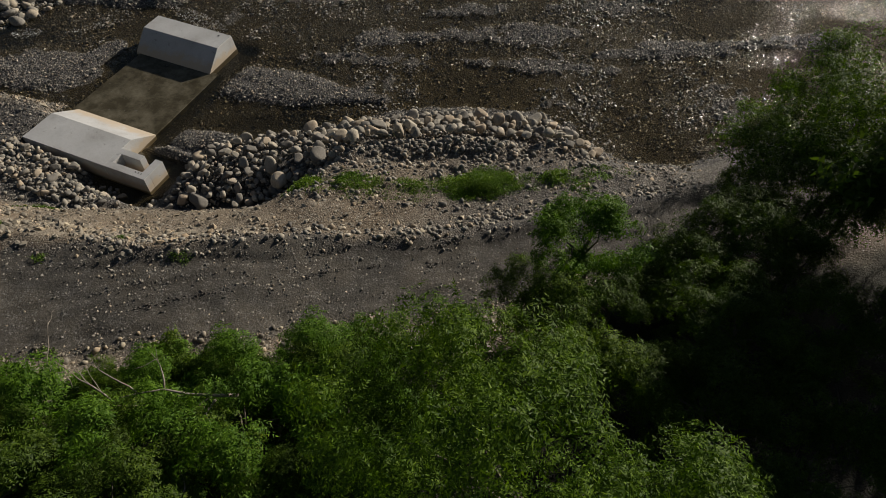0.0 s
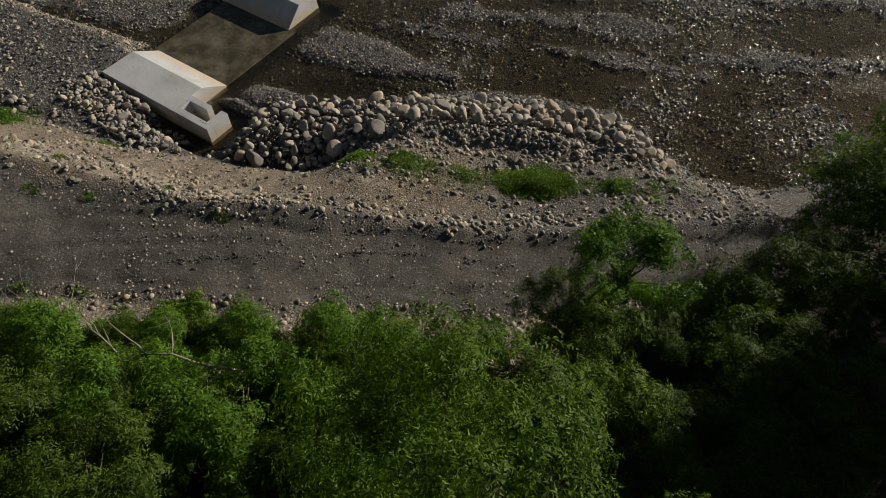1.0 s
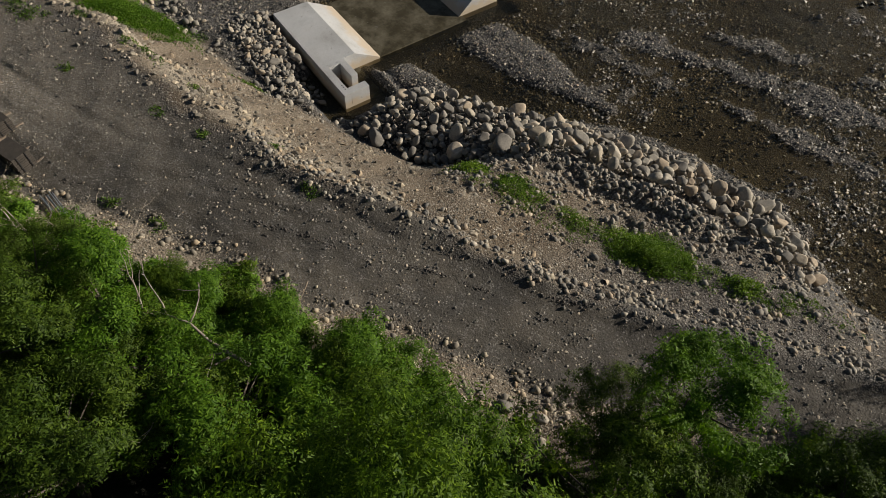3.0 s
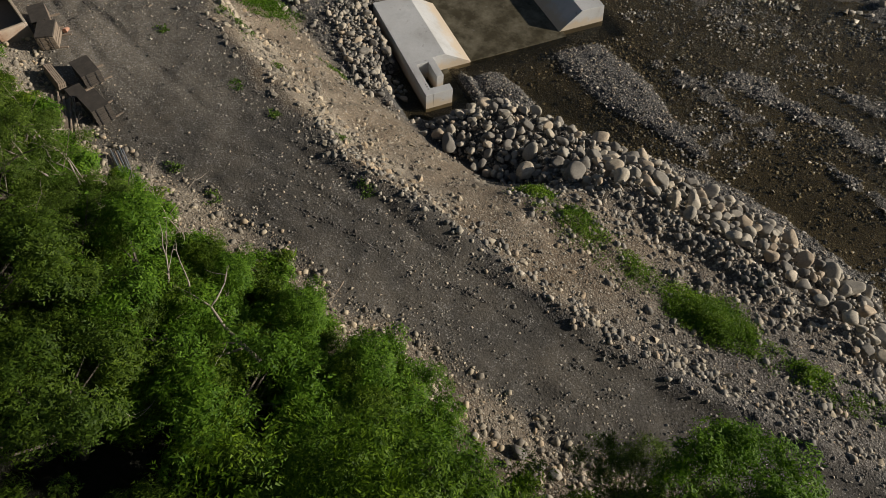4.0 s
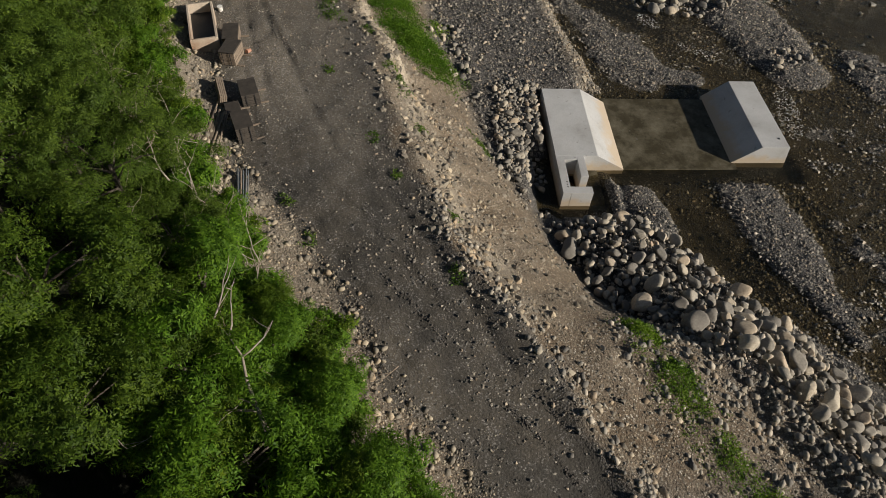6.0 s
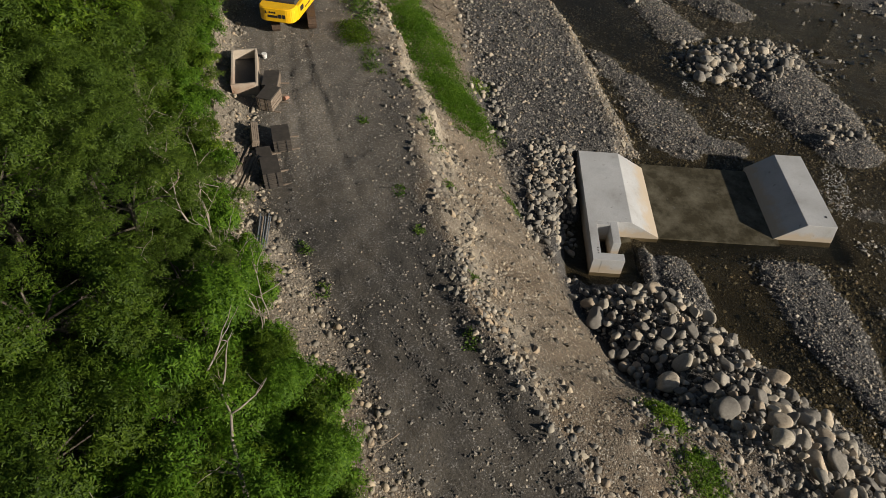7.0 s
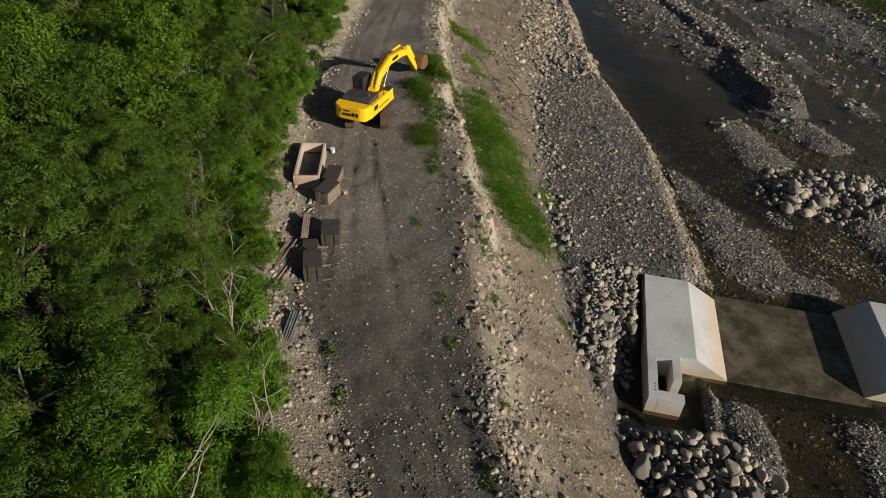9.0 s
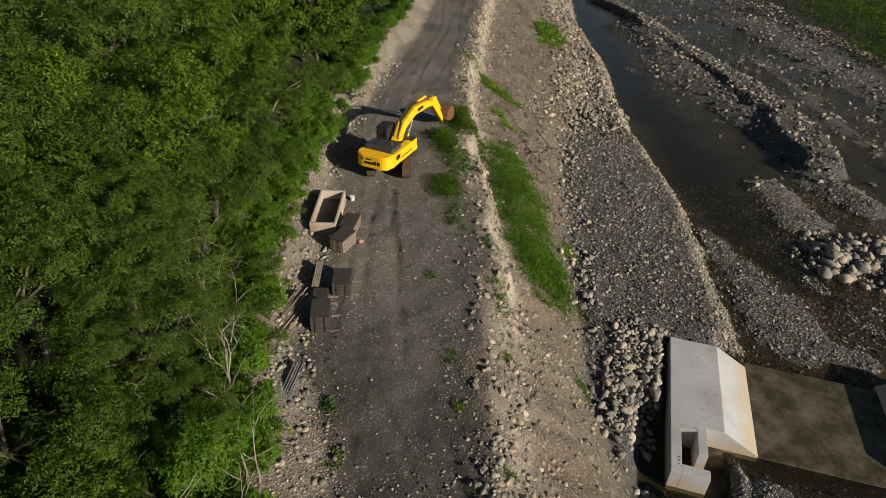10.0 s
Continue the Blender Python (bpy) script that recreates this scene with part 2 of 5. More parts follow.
YELLOW = plain_material("yellow_paint", (0.78, 0.43, 0.006), (0.90, 0.54, 0.012), 3.0, 0.45)
BLACK = plain_material("black_paint", (0.012, 0.012, 0.013), (0.03, 0.03, 0.032), 6.0, 0.5)
HOOD = plain_material("dark_grey_hood", (0.030, 0.030, 0.032), (0.062, 0.061, 0.060), 3.0, 0.55)
RUST = plain_material("rusty_steel", (0.10, 0.045, 0.02), (0.24, 0.12, 0.06), 7.0, 0.75, 0.3)
TRACK = plain_material("track_steel", (0.05, 0.032, 0.022), (0.13, 0.085, 0.055), 9.0, 0.8, 0.3)
DARK_PANEL = plain_material("dark_form_panel", (0.03, 0.026, 0.022), (0.065, 0.055, 0.046), 3.0, 0.75)
PANEL_EDGE = plain_material("panel_edge", (0.13, 0.10, 0.07), (0.24, 0.19, 0.14), 8.0)
TIMBER = plain_material("old_timber", (0.13, 0.10, 0.075), (0.27, 0.22, 0.17), 6.0)
PIPE = plain_material("grey_pipe", (0.18, 0.20, 0.22), (0.34, 0.37, 0.40), 8.0, 0.4, 0.6)
GLASS = plain_material("cab_glass", (0.012, 0.014, 0.016), (0.02, 0.022, 0.025), 2.0, 0.08)
STEEL = plain_material("bright_steel", (0.45, 0.45, 0.46), (0.6, 0.6, 0.6), 5.0, 0.25, 1.0)
ORANGE = plain_material("terracotta_plastic", (0.30, 0.15, 0.10), (0.42, 0.24, 0.17), 5.0, 0.6)
WET_CONCRETE.node_tree.nodes["Principled BSDF"].inputs["Specular IOR Level"].default_value = 0.15
WATER = water_material()
FOAM = plain_material("white_water", (0.5, 0.5, 0.48), (0.75, 0.75, 0.73), 9.0, 0.6)


# ---- noise and mesh helpers ----
def lattice(ix, iy, seed):
    h = np.sin(ix * 127.1 + iy * 311.7 + seed * 74.7) * 43758.5453
    return h - np.floor(h)


def vnoise(x, y, seed=0):
    ix, iy = np.floor(x), np.floor(y)
    fx, fy = x - ix, y - iy
    fx, fy = fx * fx * (3 - 2 * fx), fy * fy * (3 - 2 * fy)
    a, b = lattice(ix, iy, seed), lattice(ix + 1, iy, seed)
    c, d = lattice(ix, iy + 1, seed), lattice(ix + 1, iy + 1, seed)
    return (a * (1 - fx) + b * fx) * (1 - fy) + (c * (1 - fx) + d * fx) * fy - 0.5


def fbm(x, y, size, octaves=4, seed=0):
    total, amp, f = 0 * x, 1.0, 1.0 / size
    for k in range(octaves):
        total = total + amp * vnoise(x * f + 17.3 * k, y * f - 9.1 * k, seed + k)
        amp, f = amp * 0.5, f * 2.03
    return total


def smooth(a, b, v):
    t = np.clip((v - a) / (b - a), 0, 1)
    return t * t * (3 - 2 * t)


def mesh_from(name, verts, faces, materials, smooth_shade=False):
    me = bpy.data.meshes.new(name)
    verts = np.asarray(verts, dtype=np.float32)
    faces = np.asarray(faces, dtype=np.int32)
    n, k = faces.shape
    me.vertices.add(len(verts))
    me.vertices.foreach_set("co", verts.ravel())
    me.loops.add(n * k)
    me.loops.foreach_set("vertex_index", faces.ravel())
    me.polygons.add(n)
    me.polygons.foreach_set("loop_start", np.arange(0, n * k, k, dtype=np.int32))
    me.polygons.foreach_set("loop_total", np.full(n, k, dtype=np.int32))
    me.polygons.foreach_set("use_smooth", np.full(n, smooth_shade))
    me.update(calc_edges=True)
    for mt in (materials if isinstance(materials, (list, tuple)) else [materials]):
        me.materials.append(mt)
    return me


# ---- the lie of the land: lines along the river, given as y over x ----
def line(*pairs):
    xs, ys = zip(*pairs)
    return lambda x: np.interp(x, xs, ys)


tree_line = line((-200, 30), (-130, 20), (-90, 14.6), (-64, 10.7), (-47, 8.7), (-37, 7.6), (-30, 7.9), (-24.6, 8.6), (-19, 9.5),
                 (-13, 11.4), (-9.5, 12.8), (-6.5, 13.5), (-2.8, 14.4), (1, 15.2), (4, 17), (7, 19.5), (12.5, 22), (20, 24), (60, 34))
road_left = line((-200, 33), (-130, 21), (-81, 15.5), (-64, 12.0), (-50, 9.8), (-41, 9.6), (-23, 10.2), (-18.5, 12.1), (-12, 13.5),
                 (-8.7, 14), (-5, 15.7), (-2, 16.3), (1.8, 17.5), (7, 20), (13, 22.6), (30, 28), (60, 38))
road_right = line((-200, 40), (-130, 28), (-90, 22.2), (-66, 19), (-48, 18), (-36, 18.8), (-30, 18.8), (-25, 18.6), (-20, 18.5), (-15.5, 18.3),
                  (-12, 19), (-8.5, 19.9), (-5.5, 20.5), (-2, 21.3), (1, 22.2), (3.7, 23), (7.3, 24.6), (13.5, 26.6), (30, 33), (60, 44))
bank_foot = line((-200, 62), (-121, 42.5), (-92, 40.2), (-80, 37.6), (-70, 33.6), (-61, 30.6), (-54, 29.6), (-46, 28.4), (-35, 27.0), (-26, 26), (-21, 26.6), (-17, 26.8), (-13, 27.2), (-10, 28),
                 (-5, 29.3), (0, 30.5), (5, 31), (10, 31.5), (15, 31.5), (30, 38), (60, 50))
water_edge = line((-200, 66), (-140, 46.8), (-121, 43.8), (-92, 42.8), (-80, 41.0), (-69, 40.0), (-55, 40.4), (-44.5, 39.4), (-38, 38.2), (-32, 37.4), (-27, 36), (-20, 32.5),
                  (-15, 34.2), (-10, 36), (-5, 37.8), (0, 38.6), (6, 38), (9, 35.6), (12, 33.5), (16, 33.5), (30, 40), (60, 52))
river_far = line((-200, 82), (-146, 84), (-123, 86.5), (-96, 88.5), (-60, 91), (-20, 95), (60, 110))


def water_level(x):
    return -7.55 + 0.045 * np.clip(x + 24, 0, 90) - 0.004 * np.clip(-24 - x, 0, 200)


def road_level(x):
    return -1.2 * smooth(-12, 4, x) + 0.25 * smooth(-30, -20, x) * (1 - smooth(-12, -4, x))


def bench_level(x):
    w = water_level(x)
    return np.where(x < -20, -6.05 + 0 * w, w + 1.35 - 0.2 * smooth(0, 12, x))


# gravel bars in the river: start, end, half-width, height over the water
BARS = [((-18.2, 42.1), (-6.5, 40.3), (3.1, 0.7), 0.22), ((-20.8, 34.8), (-17.8, 34.5), (1.6, 1.2), 0.42),
        ((-9, 49), (9, 50.5), 2.0, 0.06), ((8, 47), (22, 48), 1.2, 0.04), ((-14, 46), (-4, 45.5), 0.9, 0.02), ((-4, 53.5), (14, 55), 1.4, 0.04), ((-48, 41.2), (-34, 42.6), (0.9, 4.2), 0.08), ((-36, 40.5), (-31.5, 46.0), (1.0, 1.6), 0.16),
        ((-57, 51), (-50, 51.5), (2.4, 2.6), 0.32), ((-60, 57), (-53, 59.5), (3.2, 3.0), 0.7), ((-44, 51), (-43, 58), (2.6, 3.0), 0.35), ((-40.5, 56.5), (-30, 55.5), (3.9, 2.9), 0.5),
        ((-150, 52), (-125, 57), 1.6, 1.1), ((-125, 57), (-106, 58.6), 2.0, 1.2), ((-106, 58.6), (-89, 60.4), 2.1, 1.35), ((-89, 60.4), (-74, 60.6), 2.3, 1.5), ((-74, 60.6), (-61, 59), 2.9, 1.5),
        ((-122, 57), (-93, 56.0), (4.0, 7.0), 0.95), ((-93, 56.0), (-80, 58.0), (7.0, 5.2), 0.95), ((-80, 58.0), (-66, 58.5), (5.2, 4.0), 0.8),
        ((-28, 62), (2, 68), 3.0, 0.22), ((-100, 70), (-60, 68), 1.4, 0.12), ((-125, 80), (-60, 84), 5.5, 0.55), ((-60, 80), (10, 86), 6.0, 0.45),
        ((12, 58), (40, 60), 2.5, 0.12), ((15, 48), (30, 50), 1.4, 0.08), ((-1, 46), (12, 45), 1.0, 0.05)]


def bars(x, y):
    h = 0 * x - 9.0
    wob = 2.0 * fbm(x, y, 5.0, 4, 5) + 0.5 * fbm(x, y, 1.1, 3, 6)
    for (x0, y0), (x1, y1), hw, top in BARS:
        lo, hi = (0.75, 1.25) if top > 1 else (0.0, 1.3) if top > 0.6 else (0.35, 1.5)
        dx, dy = x1 - x0, y1 - y0
        h0, h1 = hw if isinstance(hw, tuple) else (hw, hw)
        t = np.clip(((x - x0) * dx + (y - y0) * dy) / (dx * dx + dy * dy), 0, 1)
        hw = h0 + (h1 - h0) * t
        d = np.hypot(x - x0 - t * dx, y - y0 - t * dy) + wob * (0.35 if h0 != h1 else min(1.0, h0 / 2.2))
        h = np.maximum(h, top - (top + 0.35) * smooth(hw * lo, hw * hi, d))
    return h


def height(x, y):
    w, rz, bz = water_level(x), road_level(x), bench_level(x)
    yt, yl, yr, yf, ye, yo = tree_line(x), road_left(x), road_right(x), bank_foot(x), water_edge(x), river_far(x)
    rough = fbm(x, y, 2.2, 4, 1)
    # forest floor, margin and road
    z = rz + 0.9 * smooth(yl, yt - 1.0, y) + 1.4 * smooth(yt, yt - 14, y) + 0.10 * fbm(x, y, 1.1, 4, 3) + 0.07 * fbm(x, y, 6.0, 2, 4)
    for k, off in enumerate((1.4, 3.3, 4.6)):
        c = yl + off + 0.5 * np.sin(x * 0.13 + k * 2.1) + 0.5 * fbm(x, 0 * y + k, 9.0, 2, 61)
        z = z - 0.04 * np.exp(-((y - c) / 0.22) ** 2) + 0.20 * np.exp(-((y - c - 0.45) / 0.15) ** 2) * np.clip(fbm(x, y, 2.8, 3, 63 + k), 0, 1)
    # cut bank and rubble between road and forest downstream
    z = z + 1.0 * smooth(yl + 0.2, yl - 2.4, y) * smooth(-39, -45, x) * (0.8 + 0.7 * fbm(x, y, 2.0, 3, 65))
    z = z + 0.75 * np.exp(-(((x + 47.2) / 2.3) ** 2 + ((y - 10.6) / 0.9) ** 2)) * (0.8 + 0.8 * fbm(x, y, 1.2, 3, 66))
    # a low stony shoulder beside the road
    shoulder = np.exp(-((y - yr - 0.2) / 0.7) ** 2) * (0.22 + 0.14 * rough + 0.15 * fbm(x, y, 0.8, 3, 86)) * (0.2 + 0.8 * smooth(-19, -15, x))
    z = z + shoulder + 0.25 * rough * smooth(yl + 0.5, yl - 1, y)
    # bank down to the bench
    t = np.clip((y - yr - 0.5) / (yf - yr - 0.5), 0, 1)
    slope = rz + (bz - rz) * (t ** 1.12) + (0.42 + 0.3 * smooth(-28, -36, x)) * rough * np.sin(np.pi * t) ** 0.7
    # downstream the crest is a gravelly shelf that breaks off in a low rocky cliff
    lip = yr + 1.7 + 0.9 * fbm(x, 0.4 * y, 3.0, 4, 83)
    low = np.clip((y - lip) / np.maximum(yf - lip, 1), 0, 1)
    cliff = rz + 0.12 * fbm(x, y, 0.9, 3, 88) - 1.9 * smooth(-0.05, 1.0, y - lip + 0.5 * fbm(x, y, 0.8, 3, 84)) + (bz + 1.9 - rz) * low ** 1.1 + 0.5 * rough * np.sin(np.pi * low)
    k = smooth(-25, -31, x)
    slope = slope * (1 - k) + cliff * k
    slope = slope + 0.35 * fbm(x + 0.3 * y, 0.12 * y, 0.9, 3, 85) * np.sin(np.pi * t) * smooth(-12, -16, x)
    z = np.where(y > yr + 0.5, slope + shoulder, z)
    # bench, water's edge, bed
    bench = bz + 0.18 * rough
    z = np.where(y > yf, bench, z)
    bed = w - 0.085 + 0.17 * fbm(x, y, 7.0, 3, 7) + 0.10 * fbm(x, y, 0.9, 3, 11)
    deep = np.exp(-((y - 0.5 * (ye + 49)) / 4.0) ** 2) * smooth(-30, -44, x)
    bed = np.maximum(bed - 0.32 * deep, w + bars(x, y) + 0.16 * fbm(x, y, 1.2, 3, 13) + 0.10 * fbm(x, y, 3.1, 3, 14))
    k = smooth(ye - 1.5 + 0.6 * (x > -22), ye + 0.9, y + 0.5 * fbm(x, y, 2.5, 3, 17))
    z = np.where(y > yf, z * (1 - k) + bed * k, z)
    # upstream the bank falls gently, over a grassy strip and a gravel heap, to the boulders
    up = smooth(-14, -6, x)
    s = np.clip((y - yr) / np.maximum(ye - yr, 1), 0, 1.2)
    gentle = np.interp(s, (0, 0.28, 0.44, 0.62, 1.0, 1.2), (0.0, 0.16, 0.25, 0.47, 0.93, 1.0))
    heap = 1.0 * np.exp(-((s - 0.575) / 0.075) ** 2) * smooth(-9, -5, x) * (1 - smooth(5.5, 8, x)) * (0.7 + 0.9 * fbm(x, y, 3.0, 3, 51))
    gentle = rz + (w - 0.1 - rz) * gentle + heap + (0.26 * rough + 0.22 * fbm(x, y, 0.9, 3, 87)) * smooth(0.02, 0.2, s)
    up = up * smooth(0.0, 0.08, s) * (1 - smooth(1.0, 1.12, s))
    z = z * (1 - up) + (gentle + shoulder) * up
    # far shore, a vegetated flat
    k = smooth(yo - 6, yo, y)
    z = z * (1 - k) + (w + 0.9 + 0.4 * fbm(x, y, 9, 4, 21)) * k
    # the trench in which the weir stands, with its pool
    u, v = weir_frame(x, y)
    inside = smooth(-9.4, -8.2, u) * (1 - smooth(0.2, 2.0, u)) * smooth(-2.6, -1.0, v) * (1 - smooth(12.0, 13.2, v))
    z = z * (1 - inside) + np.minimum(z, -7.85) * inside
    block = smooth(-8.0, -7.4, u) * (1 - smooth(3.6, 7.0, u)) * smooth(-5.9, -5.0, v) * (1 - smooth(-1.9, -0.9, v))
    z = z * (1 - block) + np.minimum(z, -7.75) * block
    pit = smooth(-2.2, -0.8, u) * (1 - smooth(3.6, 6.5, u)) * smooth(-7.6, -6.3, v) * (1 - smooth(-5.2, -5.0, v))
    z = z * (1 - pit) + np.minimum(z, -7.7) * pit
    pool = np.exp(-(((x + 14.5) / 4.2) ** 2 + ((y - 37.2 - 0.12 * (x + 14)) / 1.15) ** 2) ** 2)
    z = z * (1 - pool) + np.minimum(z, w - 0.3) * pool
    return z


WEIR = (-23.6, 35.2, math.radians(-18.0))


def weir_frame(x, y):
    c, s = math.cos(WEIR[2]), math.sin(WEIR[2])
    return (x - WEIR[0]) * c + (y - WEIR[1]) * s, -(x - WEIR[0]) * s + (y - WEIR[1]) * c


def spaced(*runs):
    out = []
    for a, b, step in runs:
        out += list(np.arange(a, b, step))
    return np.array(out + [runs[-1][1]])


def build_ground():
    xs = spaced((-1500, -300, 100), (-300, -140, 10), (-140, -66, 0.8), (-66, -36, 0.4), (-36, 12, 0.22), (12, 44, 0.5), (44, 150, 6), (150, 1500, 90))
    ys = spaced((-1500, -200, 100), (-200, -30, 10), (-30, 4, 1.5), (4, 40, 0.22), (40, 66, 0.4), (66, 100, 0.9), (100, 300, 12), (300, 1500, 100))
    x, y = np.meshgrid(xs, ys)
    z = height(x, y)
    far = smooth(140, 900, np.hypot(x, y - 40))
    z = z * (1 - far) + far * 25 * (0.5 + fbm(x, y, 300, 3, 31))
    ny, nx = x.shape
    i = np.arange(ny * nx).reshape(ny, nx)
    faces = np.stack([i[:-1, :-1], i[:-1, 1:], i[1:, 1:], i[1:, :-1]], -1).reshape(-1, 4)
    me = mesh_from("ground", np.stack([x, y, z], -1).reshape(-1, 3), faces, GROUND, True)
    wob = 1.0 * fbm(x, y, 1.8, 4, 41) + 0.9 * fbm(x, y, 5.5, 3, 42)
    yt, yl, yr, yf = tree_line(x), road_left(x), road_right(x), bank_foot(x)
    masks = {
        "road": smooth(-0.5, 0.4, y - yl + wob) * (1 - smooth(-0.5, 0.5, y - yr + wob)),
        "soil_and_lit_lip": np.clip(-0.5 * smooth(0.10, 0.35, fbm(x, y, 1.3, 4, 47)) * np.exp(-((y - yr - 0.6) / 1.1) ** 2) + 0.45 * np.exp(-((y - yr - 0.575 * (water_edge(x) - yr)) / 1.8) ** 2) * smooth(-10, -6, x) * (1 - smooth(6, 9, x)) + smooth(-0.4, 0.6, y - yr + wob) * (1 - smooth(-1.2, 0.8, y - yf + 1.2 * wob)) * (1 - 0.75 * smooth(-4, 3, x))
                        + 0.85 * (1 - smooth(-0.5, 0.6, y - yl + wob))
                        # pale band painted where the sun catches the lip of the bench
                        + 0.9 * smooth(-30, -34, x) * np.exp(-((y - water_edge(x) + 0.4 + 0.6 * wob) / 1.2) ** 2), 0, 1),
        "dark_floor": np.clip(1 - smooth(-3.4, -1.2, y - yt + wob) + smooth(river_far(x) - 4, river_far(x), y + 3 * wob), 0, 1),
        "bed": (1 - smooth(-0.02, 0.10, z - water_level(x))) * smooth(0, 1, y - yf),
    }
    masks["dust"] = np.clip(0.85 * smooth(-19, -32, x) * (0.75 + 0.9 * fbm(x, y, 3.5, 4, 43)) + 0.7 * np.exp(-(((x + 32.4) / 1.8) ** 2 + ((y - 12.9) / 1.1) ** 2)) * (1 + wob)
                            + 0.30 * smooth(0.0, 0.5, fbm(0.4 * x, y, 3.0, 4, 44)), 0, 1)
    masks["rock"] = np.exp(-((y - yr - 2.1 + 0.6 * smooth(-30, -22, x) + 0.7 * wob) / 1.1) ** 2) * smooth(-9, -14, x) * np.clip(0.75 - 0.35 * smooth(-32, -24, x) + 1.1 * fbm(x, y, 1.6, 4, 45), 0, 1)
    masks["rock"] = np.clip(masks["rock"] + 0.55 * (1 - smooth(-0.6, 0.5, y - yl + wob)) * smooth(-10, -20, x) * np.clip(0.8 + fbm(x, y, 1.6, 3, 46), 0, 1), 0, 1)
    lane = 0 * x
    for k, off in enumerate((1.1, 1.9, 3.2, 4.1, 5.2, 6.1)):
        c = yl + off + 0.5 * np.sin(x * 0.11 + k // 2 * 2.3) + 0.6 * fbm(x, 0 * y + k // 2, 12.0, 2, 61)
        lane = np.maximum(lane, np.exp(-((y - c) / 0.27) ** 6) * smooth(-0.1, 0.3, fbm(x, 0 * y + k, 6.0, 3, 67)))
    masks["lane"] = lane * masks["road"]
    for name, values in masks.items():
        a = me.attributes.new(name, "FLOAT", "POINT")
        a.data.foreach_set("value", values.astype(np.float32).ravel())
    return tagged(new("ground", me), "dark packed earth road, stony bank and gravel river bed", "ground", kind="structure")


build_ground()


def build_water():
    xs = spaced((-600, -140, 40), (-140, 60, 0.8), (60, 500, 40))
    ys = np.arange(24, 112, 0.8)
    x, y = np.meshgrid(xs, ys)
    z = water_level(x)
    depth = np.clip(z - height(x, y), 0, 2)
    ny, nx = x.shape
    i = np.arange(ny * nx).reshape(ny, nx)
    faces = np.stack([i[:-1, :-1], i[:-1, 1:], i[1:, 1:], i[1:, :-1]], -1).reshape(-1, 4)
    wet = (y > bank_foot(x) + 0.5) & (depth > 0)
    keep = wet[:-1, :-1] | wet[1:, :-1] | wet[:-1, 1:] | wet[1:, 1:]
    me = mesh_from("water", np.stack([x, y, z], -1).reshape(-1, 3), faces[keep.reshape(-1)], WATER, True)
    a = me.attributes.new("depth", "FLOAT", "POINT")
    a.data.foreach_set("value", depth.astype(np.float32).ravel())
    return tagged(new("water", me), "shallow dark river water running over gravel", "water", kind="structure")


build_water()


# ---- mesh pieces ----
def part(name, bm, material_, parent=None, label="", shade=False):
    me = bpy.data.meshes.new(name)
    bm.normal_update()
    bm.to_mesh(me)
    bm.free()
    for mt in (material_ if isinstance(material_, (list, tuple)) else [material_]):
        me.materials.append(mt)
    if shade:
        me.polygons.foreach_set("use_smooth", [True] * len(me.polygons))
    ob = new(name, me)
    if parent is not None:
        ob.parent = parent
    if label:
        ob["label"] = label
    return ob


def add_box(bm, x0, x1, y0, y1, z0, z1, m=None, bevel=0.0):
    g = bmesh.ops.create_cube(bm, size=1.0)
    t = Matrix.Translation(((x0 + x1) / 2, (y0 + y1) / 2, (z0 + z1) / 2)) @ Matrix.Diagonal((x1 - x0, y1 - y0, z1 - z0, 1))
    bmesh.ops.transform(bm, matrix=(m @ t) if m is not None else t, verts=g["verts"])
    if bevel:
        edges = list({e for v in g["verts"] for e in v.link_edges})
        bmesh.ops.bevel(bm, geom=edges, offset=bevel, segments=2, affect="EDGES", profile=0.5)
    return bm


def box(x0, x1, y0, y1, z0, z1, bevel=0.0, m=None):
    return add_box(bmesh.new(), x0, x1, y0, y1, z0, z1, m, bevel)


def prism(points, y0, y1, bevel=0.0):
    """A profile in x and z, drawn out along y."""
    bm = bmesh.new()
    a = [bm.verts.new((x, y0, z)) for x, z in points]
    b = [bm.verts.new((x, y1, z)) for x, z in points]
    n = len(points)
    bm.faces.new(a)
    bm.faces.new(b[::-1])
    for i in range(n):
        bm.faces.new((a[i], b[i], b[(i + 1) % n], a[(i + 1) % n]))
    bmesh.ops.recalc_face_normals(bm, faces=bm.faces)
    if bevel:
        bmesh.ops.bevel(bm, geom=list(bm.edges), offset=bevel, segments=2, affect="EDGES", profile=0.5)
    return bm


def tube(points, radii, sides=8):
    """A round bar through the points."""
    bm = bmesh.new()
    rings = []
    pts = [Vector(p) for p in points]
    for i, p in enumerate(pts):
        d = (pts[min(i + 1, len(pts) - 1)] - pts[max(i - 1, 0)]).normalized()
        q = d.to_track_quat("Z", "Y").to_matrix()
        r = radii[i] if isinstance(radii, (list, tuple)) else radii
        rings.append([bm.verts.new(p + q @ Vector((r * math.cos(a), r * math.sin(a), 0)))
                      for a in (2 * math.pi * k / sides for k in range(sides))])
    for a, b in zip(rings, rings[1:]):
        for k in range(sides):
            bm.faces.new((a[k], a[(k + 1) % sides], b[(k + 1) % sides], b[k]))
    bm.faces.new(rings[0][::-1])
    bm.faces.new(rings[-1])
    return bm


def merge(*bms):
    out = bmesh.new()
    for b in bms:
        me = bpy.data.meshes.new("tmp")
        b.to_mesh(me)
        b.free()
        out.from_mesh(me)
        bpy.data.meshes.remove(me)
    return out


